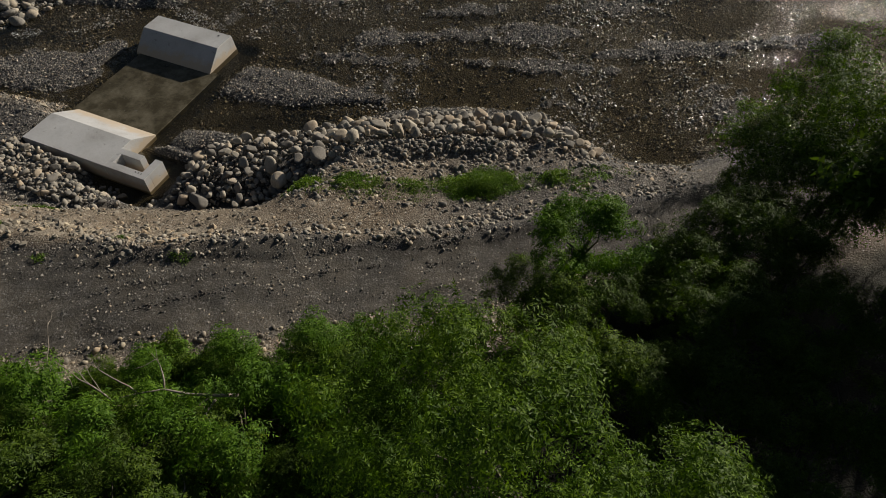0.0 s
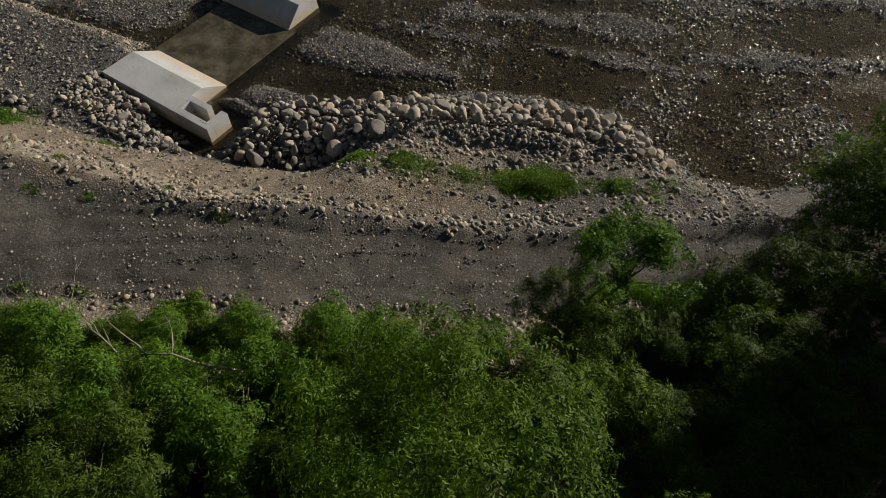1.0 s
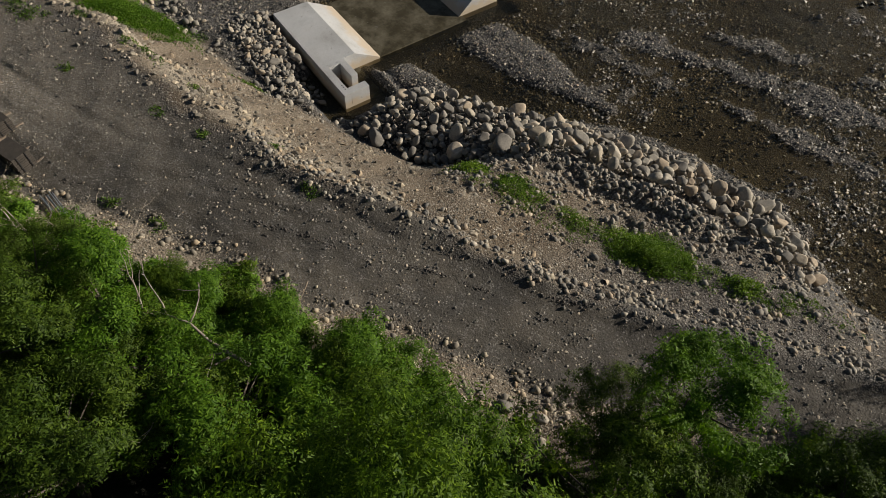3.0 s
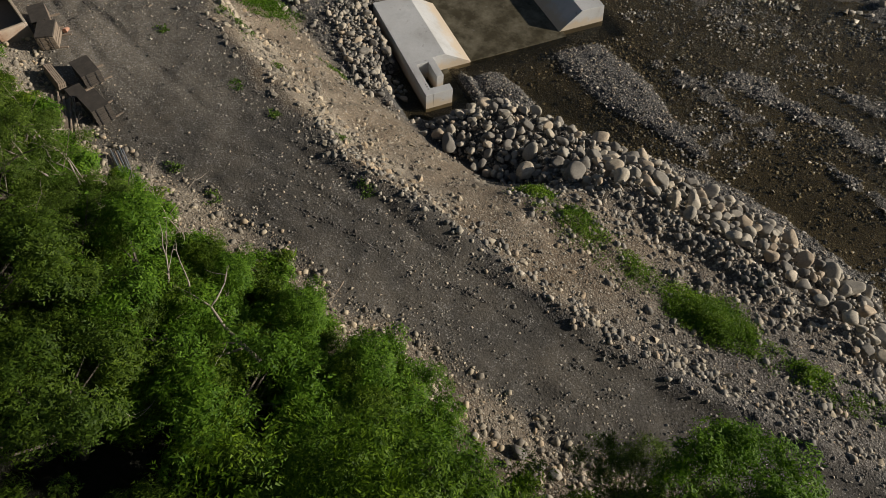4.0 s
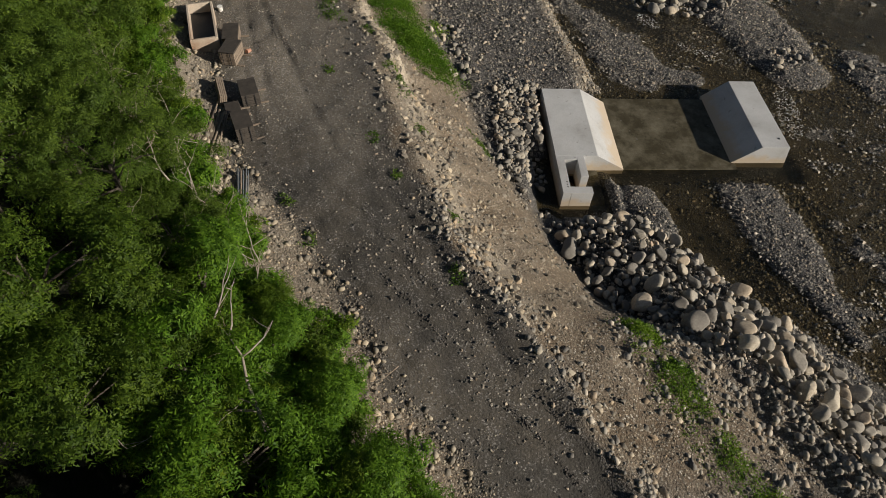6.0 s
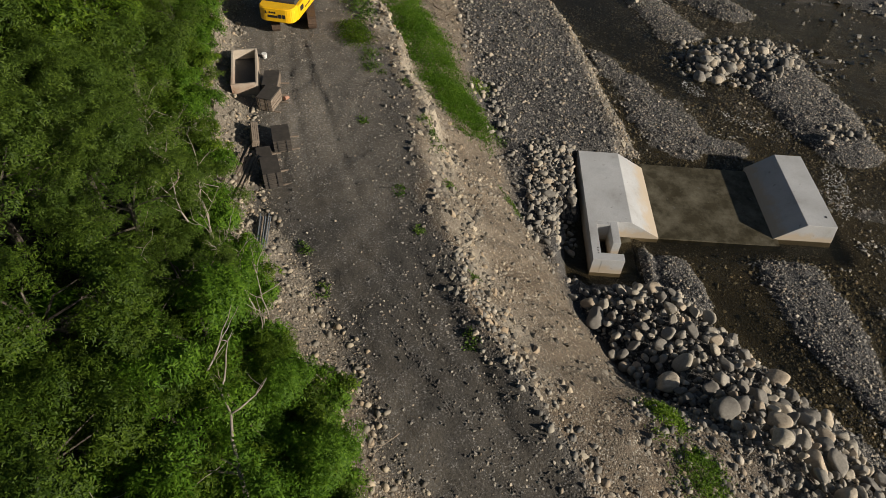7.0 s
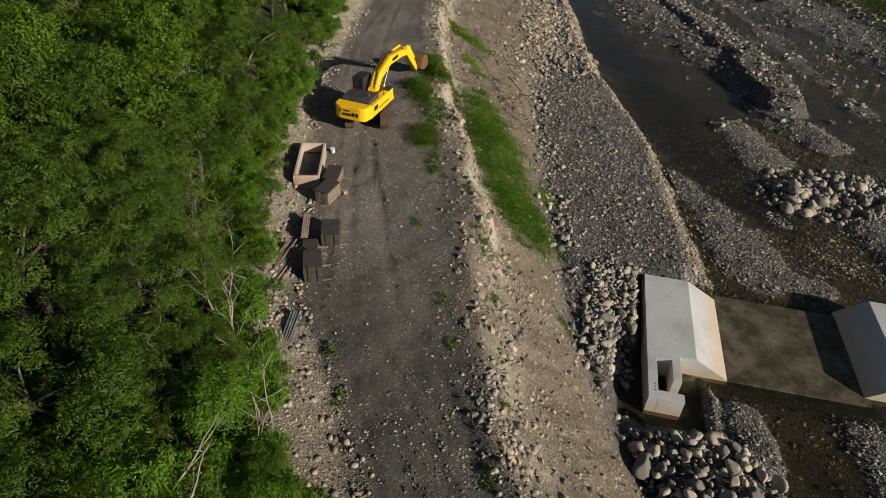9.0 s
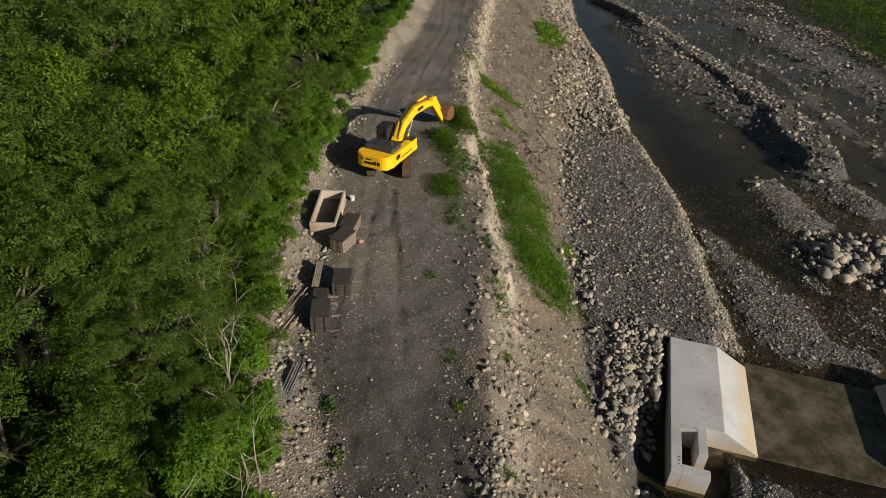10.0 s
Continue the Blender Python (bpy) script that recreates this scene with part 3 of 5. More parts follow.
def thing(name, label, category, m, group=""):
    ob = new(name)
    ob.empty_display_size = 0.2
    ob.matrix_basis = m
    return tagged(ob, label, category, group)


# ---- the concrete weir in the river ----
SLAB_Z = -7.42


def cross(bm):
    """Turns a profile drawn in x and z along y into one in y and z along x."""
    bmesh.ops.transform(bm, matrix=Matrix(((0, 1, 0, 0), (1, 0, 0, 0), (0, 0, 1, 0), (0, 0, 0, 1))), verts=bm.verts)
    bmesh.ops.reverse_faces(bm, faces=bm.faces)
    return bm


def build_weir():
    base = pose(WEIR[0], WEIR[1], SLAB_Z, 0, 0, math.degrees(WEIR[2]))
    slab = thing("weir_slab", "wet brown-stained concrete slab between the two weir blocks", "weir slab", base)
    part("slab", box(-8.0, 0.0, -0.4, 8.3, -0.6, 0.0, 0.03), WET_CONCRETE, slab)

    h = 1.24
    near = thing("weir_block", "pale grey concrete block with a sloping face and a boxed inlet", "concrete block", base, "weir blocks")
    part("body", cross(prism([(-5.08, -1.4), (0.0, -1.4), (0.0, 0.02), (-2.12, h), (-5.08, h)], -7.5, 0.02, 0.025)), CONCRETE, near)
    part("wall", box(0.01, 3.58, -5.07, -4.5, -1.4, h - 0.003, 0.02), CONCRETE, near)
    part("end_wall", box(2.98, 3.585, -4.51, -3.05, -1.4, h - 0.003, 0.02), CONCRETE, near)
    part("wall", box(0.01, 2.05, -3.62, -3.1, -1.4, h - 0.003, 0.02), CONCRETE, near)
    part("cover", box(0.01, 0.4, -4.51, -3.61, -0.4, h - 0.006, 0.02), CONCRETE, near)
    part("footing", box(0.03, 3.3, -3.2, -1.9, -1.2, -0.12, 0.02), WET_CONCRETE, near, "wet brown concrete footing")
    for k in range(3):
        part("lettering_bar", box(2.5 + 0.24 * k, 2.58 + 0.24 * k, -4.72, -4.62, h - 0.002, h + 0.003), BLACK, near, "small dark painted mark")

    h = 1.48
    far = thing("weir_block", "pale grey concrete block with a shaded sloping face in the river", "concrete block", base, "weir blocks")
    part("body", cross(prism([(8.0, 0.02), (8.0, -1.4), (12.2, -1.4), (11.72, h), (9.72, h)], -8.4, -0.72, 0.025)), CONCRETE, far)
    part("lifting_eye", box(-1.75, -1.6, 11.2, 11.3, h - 0.01, h + 0.04, 0.008), BLACK, far, "small dark lifting eye")


build_weir()


# ---- the building site beside the road ----
def ground_at(x, y):
    return float(height(np.array([float(x)]), np.array([float(y)]))[0])


def build_tank():
    t = thing("concrete_tank", "open rectangular concrete trough with rust-stained walls and dark inside", "trough",
              pose(-36.45, 9.8, 0.0, 0, 0, -2))
    part("wall", box(-2.15, 2.15, -0.82, -0.68, -0.1, 0.95, 0.02), OLD_CONCRETE, t)
    part("wall", box(-2.15, 2.15, 0.68, 0.82, -0.1, 0.95, 0.02), OLD_CONCRETE, t)
    part("end_wall", box(-2.15, -2.0, -0.679, 0.679, -0.1, 0.95, 0.02), OLD_CONCRETE, t)
    part("end_wall", box(2.0, 2.15, -0.679, 0.679, -0.1, 0.95, 0.02), OLD_CONCRETE, t)
    part("bottom", box(-1.999, 1.999, -0.679, 0.679, 0.2, 0.32), BLACK, t, "black bottom inside the trough")
    return t


build_tank()


def panel_stack(m, layers, w, d, h, edge=PANEL_EDGE):
    t = thing("panel_stack", "stack of dark brown formwork panels strapped on timber bearers", "panel stack", m, "panel stacks beside the road")
    part("bearer", box(-w / 2 - 0.25, w / 2 + 0.45, -d / 2 + 0.1, -d / 2 + 0.2, 0, 0.1, 0.01), TIMBER, t)
    part("bearer", box(-w / 2 - 0.1, w / 2 + 0.5, d / 2 - 0.25, d / 2 - 0.15, 0, 0.1, 0.01), TIMBER, t)
    lh = h / layers
    rnd = random.Random(layers * 7 + int(w * 100))
    for k in range(layers):
        a, b = rnd.uniform(-0.02, 0.02), rnd.uniform(-0.02, 0.02)
        part("panel", box(-w / 2 + a, w / 2 + a, -d / 2 + b, d / 2 + b, 0.1 + k * lh, 0.1 + (k + 1) * lh - 0.018, 0.008),
             DARK_PANEL if k == layers - 1 else edge, t)
    for x in (-w / 4, w / 4):
        part("strap", box(x - 0.02, x + 0.02, -d / 2 - 0.035, -d / 2 - 0.022, 0.1, 0.1 + h), BLACK, t)
    return t


panel_stack(pose(-25.95, 10.75, 0, 0, 0, 94), 8, 0.95, 1.55, 1.0, DARK_PANEL)
panel_stack(pose(-29.0, 11.5, 0, 0, 0, 91), 7, 0.98, 1.55, 0.78, DARK_PANEL)
panel_stack(pose(-33.1, 11.1, 0, 0, 0, 62), 8, 0.95, 1.45, 0.9, TIMBER)
panel_stack(pose(-34.9, 11.35, 0, 0, 0, 80), 6, 0.95, 1.7, 0.8, TIMBER)
panel_stack(pose(-27.9, 10.45, 0, 0, 0, 92), 4, 0.8, 0.95, 0.42, DARK_PANEL)


def build_crate():
    t = thing("timber_crate", "tilted narrow timber panel bundle leaning on the ground", "panel bundle", pose(-29.7, 9.95, 0.05, 0, 14, 91))
    for k in range(4):
        part("board", box(-0.2 + k * 0.1, -0.11 + k * 0.1, -0.95, 0.95, 0.0, 0.6, 0.01), TIMBER, t)


build_crate()


def build_bundles():
    rnd = random.Random(4)
    t = thing("timber_pile", "loose pile of weathered grey timber poles and boards", "timber pile", pose(-26.4, 9.3, ground_at(-26.4, 9.3) + 0.03, 0, 0, -14))
    for k in range(22):
        a, y, L = rnd.uniform(-0.12, 0.12), rnd.uniform(-0.55, 0.55), rnd.uniform(2.0, 3.4)
        z = 0.06 + 0.09 * (k // 8)
        s = rnd.uniform(-0.4, 0.4)
        if k % 2:
            part("pole", tube([(s - L / 2, y - a * L / 2, z), (s + L / 2, y + a * L / 2, z + rnd.uniform(-.03, .05))], rnd.uniform(0.03, 0.05), 6), TIMBER, t)
        else:
            part("board", box(-L / 2 + s, L / 2 + s, -0.05, 0.05, z - 0.02, z + 0.02, 0.004, pose(0, y, 0, 0, 0, math.degrees(a))), TIMBER, t)
    t = thing("pipe_bundle", "bundle of thin grey steel pipes lying on stones", "pipes", pose(-21.15, 9.95, ground_at(-21.15, 9.95) + 0.08, 0, 0, -10))
    for k in range(9):
        y, z, L = -0.26 + 0.07 * k + rnd.uniform(-.02, .02), 0.03 + 0.05 * (k % 2), rnd.uniform(2.4, 3.1)
        part("pipe", tube([(-L / 2, y, z), (L / 2, y * 0.8 + 0.06, z)], 0.032, 8), PIPE if k % 3 else TIMBER, t, "rusty brown pipe" if k % 3 == 0 else "")


build_bundles()


def build_bucket_pail():
    bm = tube([(0, 0, 0), (0, 0, 0.34)], [0.10, 0.14], 14)
    ob = part("plastic_pail", bm, ORANGE)
    ob.matrix_basis = pose(-33.6, 12.25, 0.16, 80, 0, 40)
    tagged(ob, "terracotta plastic pail lying beside the panel stacks", "pail")


build_bucket_pail()


# ---- the excavator ----
def side_profile(points, y0, y1, bevel=0.0):
    return prism(points, y0, y1, bevel)


def build_excavator():
    e = thing("excavator", "yellow tracked excavator with black cab, boom raised over the bank", "excavator", pose(-44.1, 13.5, 0.03, 0, 0, 178))
    # local x is the way the tracks point
    for side in (-1, 1):
        y = side * 1.28
        prof = []
        for k in range(9):
            a = math.pi / 2 + math.pi * k / 8
            prof.append((-1.65 + 0.44 * math.cos(a), 0.46 + 0.44 * math.sin(a)))
        for k in range(9):
            a = -math.pi / 2 + math.pi * k / 8
            prof.append((1.65 + 0.44 * math.cos(a), 0.46 + 0.44 * math.sin(a)))
        tr = part("track", side_profile(prof, y - 0.28, y + 0.28, 0.02), TRACK, e, "rusty steel crawler track")
        for k in range(20):
            x = -1.75 + 3.5 * k / 19
            part("shoe", box(x - 0.075, x + 0.075, y - 0.3, y + 0.3, 0.895, 0.935, 0.008), TRACK, tr)
        for k in range(4):
            for s in (-1, 1):
                a = s * (0.35 + 0.42 * k)
                cx, cz = s * 1.65, 0.46
                part("shoe", box(-0.02, 0.03, y - 0.3, y + 0.3, -0.075, 0.075, 0.008,
                                 Matrix.Translation((cx, 0, cz)) @ Matrix.Rotation(-(math.pi / 2 - abs(a)) if s > 0 else math.pi + (math.pi / 2 - abs(a)), 4, "Y") @ Matrix.Translation((0.45, 0, 0))), TRACK, tr)
        part("wheel", tube([(-1.65, y - 0.31, 0.46), (-1.65, y + 0.31, 0.46)], 0.3, 16), BLACK, tr)
        part("wheel", tube([(1.65, y - 0.31, 0.46), (1.65, y + 0.31, 0.46)], 0.3, 16), BLACK, tr)
    part("undercarriage", box(-1.0, 1.0, -1.0, 1.0, 0.4, 0.86, 0.06), BLACK, e)
    part("slew_ring", tube([(0, 0, 0.84), (0, 0, 1.06)], 0.62, 24), BLACK, e)
    # upper works turned against the tracks
    up = new("upper_body")
    up.parent = e
    up.matrix_basis = pose(0, 0, 0, 0, 0, -24)
    part("deck", box(-2.1, 1.9, -1.3, 1.3, 1.05, 1.3, 0.04), YELLOW, up)
    cw = [(-1.9, -1.34), (-2.5, -1.3), (-2.78, -1.12), (-2.9, -0.8), (-2.9, 0.8), (-2.78, 1.12), (-2.5, 1.3), (-1.9, 1.34)]
    bm = bmesh.new()
    lo = [bm.verts.new((x, y, 1.12)) for x, y in cw]
    hi = [bm.verts.new((x, y, 2.12)) for x, y in cw]
    bm.faces.new(lo[::-1])
    bm.faces.new(hi)
    for i in range(len(cw)):
        j = (i + 1) % len(cw)
        bm.faces.new((lo[i], lo[j], hi[j], hi[i]))
    bmesh.ops.recalc_face_normals(bm, faces=bm.faces)
    bmesh.ops.bevel(bm, geom=list(bm.edges), offset=0.06, segments=3, affect="EDGES")
    part("counterweight", bm, YELLOW, up)
    part("side_panel", box(-1.89, 1.7, -1.34, -0.75, 1.3, 2.0, 0.05), YELLOW, up)
    part("side_panel", box(-1.89, 0.2, 0.75, 1.34, 1.3, 2.0, 0.05), YELLOW, up)
    part("engine_hood", prism([(-1.9, 2.0), (-0.3, 2.0), (-0.35, 2.28), (-0.55, 2.36), (-1.7, 2.36), (-1.88, 2.26)], -1.1, 1.1, 0.03), HOOD, up, "dark grey engine hood")
    part("inner_housing", box(-1.9, 0.6, -0.75, 0.75, 1.3, 1.99), BLACK, up)
    part("exhaust", tube([(-1.2, -0.75, 2.3), (-1.2, -0.75, 2.62), (-1.27, -0.75, 2.7)], 0.06, 10), RUST, up)
    part("vent", box(-1.6, -1.0, -1.352, -1.342, 1.5, 1.85), BLACK, up, "dark side vent")
    part("vent", box(-0.8, 0.9, -1.352, -1.342, 1.42, 1.5), BLACK, up, "dark lettering bar")
    for y0, y1, z0, z1 in ((-0.14, 0.56, 1.45, 1.62), (-0.42, -0.2, 1.45, 1.72), (-0.72, -0.5, 1.45, 1.72), (-0.02, 0.1, 1.76, 1.87), (0.15, 0.27, 1.76, 1.87), (0.32, 0.44, 1.76, 1.87), (0.62, 0.72, 1.7, 1.9)):
        part("lettering_bar", box(-2.918, -2.903, y0, y1, z0, z1), BLACK, up, "dark lettering bar")
    part("handrail", merge(tube([(0.3, -1.2, 2.0), (0.3, -1.2, 2.5), (1.5, -1.2, 2.5), (1.5, -1.2, 2.0)], 0.02, 6)), BLACK, up)
    part("step", box(1.0, 1.7, -1.3, -0.8, 2.002, 2.04), BLACK, up)
    part("hatch", box(-1.5, -0.75, -0.6, 0.6, 2.362, 2.40, 0.01), HOOD, up)
    part("lamp", tube([(-1.75, -0.9, 2.0), (-1.75, -0.9, 2.2)], 0.06, 10), STEEL, up)
    # cab on the left of the boom
    cab = part("cab", prism([(0.2, 1.3), (1.85, 1.3), (1.95, 1.9), (1.55, 2.92), (0.25, 2.96)], 0.42, 1.34, 0.05), BLACK, up, "black operator cab")
    part("window", prism([(0.45, 2.0), (1.75, 2.0), (1.45, 2.78), (0.45, 2.8)], 1.342, 1.352), GLASS, cab)
    part("window", box(0.185, 0.197, 0.55, 1.2, 2.1, 2.75), GLASS, cab)
    part("roof_hatch", box(0.5, 1.3, 0.6, 1.15, 2.962, 2.985, 0.008), BLACK, cab)
    # boom, arm, bucket in the plane y = -0.05
    def limb(name, pts, w, mat=YELLOW, label=""):
        return part(name, prism(pts, -0.1 - w / 2, -0.1 + w / 2, 0.03), mat, up, label)
    boom = limb("boom", [(0.35, 1.45), (0.75, 1.4), (1.75, 2.55), (3.3, 3.05), (5.4, 2.95), (7.0, 2.65), (7.15, 2.9), (5.6, 3.45), (3.3, 3.75), (1.35, 3.1), (0.3, 1.85)], 0.62)
    part("hose", tube([(0.6, 0.1, 2.2), (1.4, 0.08, 3.22), (3.3, 0.08, 3.85), (5.4, 0.08, 3.6)], 0.045, 6), BLACK, boom)
    part("hose", tube([(0.6, -0.27, 2.2), (1.4, -0.27, 3.24), (3.3, -0.27, 3.87), (5.4, -0.27, 3.62)], 0.045, 6), RUST, boom)
    part("lettering_bar", box(3.6, 4.6, -0.422, -0.412, 3.2, 3.45), BLACK, boom, "dark lettering bar")
    arm = limb("arm", [(6.5, 2.85), (6.75, 3.3), (7.3, 3.25), (8.0, 2.1), (9.0, 0.75), (8.75, 0.55), (7.6, 1.7)], 0.36)
    part("hydraulic_cylinder", tube([(4.2, -0.1, 3.8), (5.6, -0.1, 3.75)], 0.1, 12), YELLOW, boom)
    part("rod", tube([(5.6, -0.1, 3.75), (6.75, -0.1, 3.35)], 0.05, 10), STEEL, boom, "bright steel rod")
    for s in (-0.48, 0.28):
        cyl = part("hydraulic_cylinder", tube([(1.3, s, 1.3), (1.9, s, 2.0)], 0.1, 12), YELLOW, up)
        part("rod", tube([(1.9, s, 2.0), (2.7, s, 3.0)], 0.05, 10), STEEL, cyl, "bright steel rod")
    part("hydraulic_cylinder", tube([(7.45, -0.1, 3.05), (8.6, -0.1, 1.75)], 0.08, 10), YELLOW, arm)
    shell = [(8.75, 0.75), (8.9, 1.45), (9.4, 1.75), (10.0, 1.6), (10.3, 1.1), (10.2, 0.55), (10.05, 0.6), (10.1, 1.05), (9.85, 1.42), (9.4, 1.55), (9.05, 1.3), (8.95, 0.75)]
    bk = part("bucket", prism(shell, -0.65, 0.45, 0.015), RUST, up, "rusty steel digging bucket")
    cheek = [(8.76, 0.76), (8.91, 1.44), (9.4, 1.74), (9.99, 1.59), (10.29, 1.1), (10.19, 0.56), (9.4, 0.5)]
    part("bucket_side", prism(cheek, 0.452, 0.49), RUST, bk)
    part("bucket_side", prism(cheek, -0.69, -0.652), RUST, bk)
    for k in range(5):
        y = -0.6 + 0.25 * k
        part("tooth", box(-0.05, 0.05, -0.05, 0.05, -0.22, 0.05, 0.01, Matrix.Translation((10.13, y, 0.52))), STEEL, bk)

build_excavator()


def build_small_pail():
    ob = part("white_pail", tube([(0, 0, 0), (0, 0, 0.3), (0, 0, 0.32)], [0.14, 0.17, 0.18], 14), FOAM)
    ob.matrix_basis = pose(-38.9, 11.1, 0.02, 0, 6, 0)
    tagged(ob, "small white plastic pail beside the concrete trough", "pail")


build_small_pail()


# ---- stones ----
def ico(sub):
    bm = bmesh.new()
    bmesh.ops.create_icosphere(bm, subdivisions=sub, radius=1.0)
    v = np.array([w.co[:] for w in bm.verts])
    f = np.array([[w.index for w in p.verts] for p in bm.faces])
    bm.free()
    return v, f


def stone_shape(v, seed, knobs=0.2, cuts=8):
    rnd = np.random.RandomState(seed)
    v = v.copy()
    for _ in range(cuts):
        n = rnd.normal(size=3)
        n /= np.linalg.norm(n)
        lim = rnd.uniform(0.58, 0.88)
        d = v @ n
        v -= np.outer(np.maximum(d - lim, 0) * 0.92, n)
    k = rnd.uniform(0.8, 2.2, 3)
    ph = rnd.uniform(0, 6, 3)
    v *= (1 + knobs * 0.3 * np.sin(v * k * 1.7 + ph).sum(1) / 1.5)[:, None]
    return v * np.array([1.0, rnd.uniform(0.62, 0.95), rnd.uniform(0.5, 0.8)])


rng = np.random.RandomState(11)
BIG_V, BIG_F = ico(3)
SMALL_V, SMALL_F = ico(1)
MID_V, MID_F = ico(2)
TINY_V = np.array([(1, 0, 0), (-1, 0, 0), (0, 1, 0), (0, -1, 0), (0, 0, 1), (0, 0, -1)], float)
TINY_F = np.array([(0, 2, 4), (2, 1, 4), (1, 3, 4), (3, 0, 4), (2, 0, 5), (1, 2, 5), (3, 1, 5), (0, 3, 5)])


def pebble_shape(seed):
    rnd = np.random.RandomState(seed)
    return (TINY_V + rnd.normal(0, 0.22, TINY_V.shape)) * np.array([1.1, rnd.uniform(0.7, 1.0), rnd.uniform(0.55, 0.85)])


DOME_V = np.array([(math.cos(a), math.sin(a), -0.5) for a in np.arange(5) * 2 * math.pi / 5] + [(0, 0, 0.75)])
DOME_F = np.array([(0, 1, 5), (1, 2, 5), (2, 3, 5), (3, 4, 5), (4, 0, 5)])


def dome_shape(seed):
    """A pebble bedded in the ground: its upper side alone."""
    rnd = np.random.RandomState(seed)
    return (DOME_V + rnd.normal(0, 0.2, DOME_V.shape)) * np.array([1.15, rnd.uniform(0.65, 1.0), rnd.uniform(0.7, 1.0)])


DOME_SHAPES = [dome_shape(500 + k) for k in range(14)]
TINY_SHAPES = [pebble_shape(400 + k) for k in range(14)]
SMALL_SHAPES = [stone_shape(SMALL_V, 100 + k, 0.5, 9) for k in range(16)]
MID_SHAPES = [stone_shape(MID_V, 200 + k) for k in range(10)]
BOULDER_MESHES = [mesh_from("boulder", stone_shape(BIG_V, 300 + k), BIG_F, BOULDER, True) for k in range(14)]


def rotations(n, flat=0.5):
    a = rng.uniform(0, 2 * np.pi, n)
    tx, ty = rng.normal(0, flat, n), rng.normal(0, flat, n)
    ca, sa, cx, sx, cy, sy = np.cos(a), np.sin(a), np.cos(tx), np.sin(tx), np.cos(ty), np.sin(ty)
    o, z = np.ones(n), np.zeros(n)
    A = np.stack([ca, -sa, z, sa, ca, z, z, z, o], -1).reshape(n, 3, 3)
    B = np.stack([o, z, z, z, cx, -sx, z, sx, cx], -1).reshape(n, 3, 3)
    C = np.stack([cy, z, sy, z, o, z, -sy, z, cy], -1).reshape(n, 3, 3)
    return A @ B @ C


def scatter(name, label, x, y, size, shapes, faces, sink=0.25, lift=None, mat=STONE, shade=False):
    """Many stones joined in one mesh."""
    n = len(x)
    z = height(x, y) if lift is None else lift
    R = rotations(n)
    which = rng.randint(0, len(shapes), n)
    V = np.stack(shapes)[which] * size[:, None, None]
    V = np.einsum("nij,nkj->nki", R, V) + np.stack([x, y, z + size * (0.55 - sink)], -1)[:, None, :]
    k = V.shape[1]
    F = (faces[None] + (np.arange(n) * k)[:, None, None]).reshape(-1, faces.shape[1])
    me = mesh_from(name, V.reshape(-1, 3), F, mat, shade)
    return tagged(new(name, me), label, "stones", kind="stuff")


def field(n, x0, x1, y0, y1, weight):
    """Random places in a box, kept by weight(x, y) in 0..1."""
    x, y = rng.uniform(x0, x1, n), rng.uniform(y0, y1, n)
    k = rng.uniform(0, 1, n) < weight(x, y)
    return x[k], y[k]


def sizes(n, lo, hi, power=2.2):
    return lo + (hi - lo) * rng.uniform(0, 1, n) ** power


def above_water(x, y):
    return height(x, y) - water_level(x)


# boulders, each a thing of its own
def pile_height(x, y):
    """Heaped boulders between the bank and the river."""
    f, e = bank_foot(x), water_edge(x)
    t = (y - f) / np.maximum(e - f, 1)
    return np.where((x > -19.5) & (x < 10), 1.0 * np.clip(np.sin(np.pi * np.clip(t * 0.9 + 0.08, 0, 1)), 0, 1) * smooth(-20, -16, x) * (1 - smooth(7, 10.5, x)), 0.0)


placed = []


def put_boulders(n, tries, x0, x1, y0, y1, inside, lo, hi, label, group, gap=0.86, lift=0.0, power=1.7):
    count = 0
    for _ in range(tries):
        if count >= n:
            break
        x, y = rng.uniform(x0, x1), rng.uniform(y0, y1)
        if rng.uniform() > inside(np.array([x]), np.array([y]))[0]:
            continue
        r = float(sizes(1, lo, hi, power)[0])
        if any((x - a) ** 2 + (y - b) ** 2 < (gap * (r + c)) ** 2 for a, b, c in placed):
            continue
        placed.append((x, y, r))
        z = ground_at(x, y) + float(pile_height(np.array([x]), np.array([y]))[0]) * lift
        ob = new("boulder", BOULDER_MESHES[rng.randint(len(BOULDER_MESHES))])
        ob.matrix_basis = Matrix.Translation((x, y, z + 0.26 * r)) @ Euler((rng.normal(0, .4), rng.normal(0, .4), rng.uniform(0, 6.3))).to_matrix().to_4x4() @ Matrix.Diagonal((r, r, r * rng.uniform(.85, 1.1), 1))
        tagged(ob, label, "boulder", group)
        count += 1


def in_pile(x, y):
    f, e = bank_foot(x), water_edge(x)
    near = f + 1.7 * smooth(-10, -5, x) * (1 - smooth(5, 8, x))
    return smooth(near - 0.5, near + 0.6, y) * (1 - smooth(e - 1.0, e + 0.3, y)) * ((x > -19.5) & (x < 9.5))


def beside_weir(x, y):
    u, v = weir_frame(x, y)
    return (smooth(-8.6, -7.6, u) * (1 - smooth(1.2, 2.2, u)) * smooth(-9.2, -8.4, v) * (1 - smooth(-5.9, -5.6, v)))


def isle(cx, cy, rx, ry):
    return lambda x, y: (((x - cx) / rx) ** 2 + ((y - cy) / ry) ** 2 < 1).astype(float)


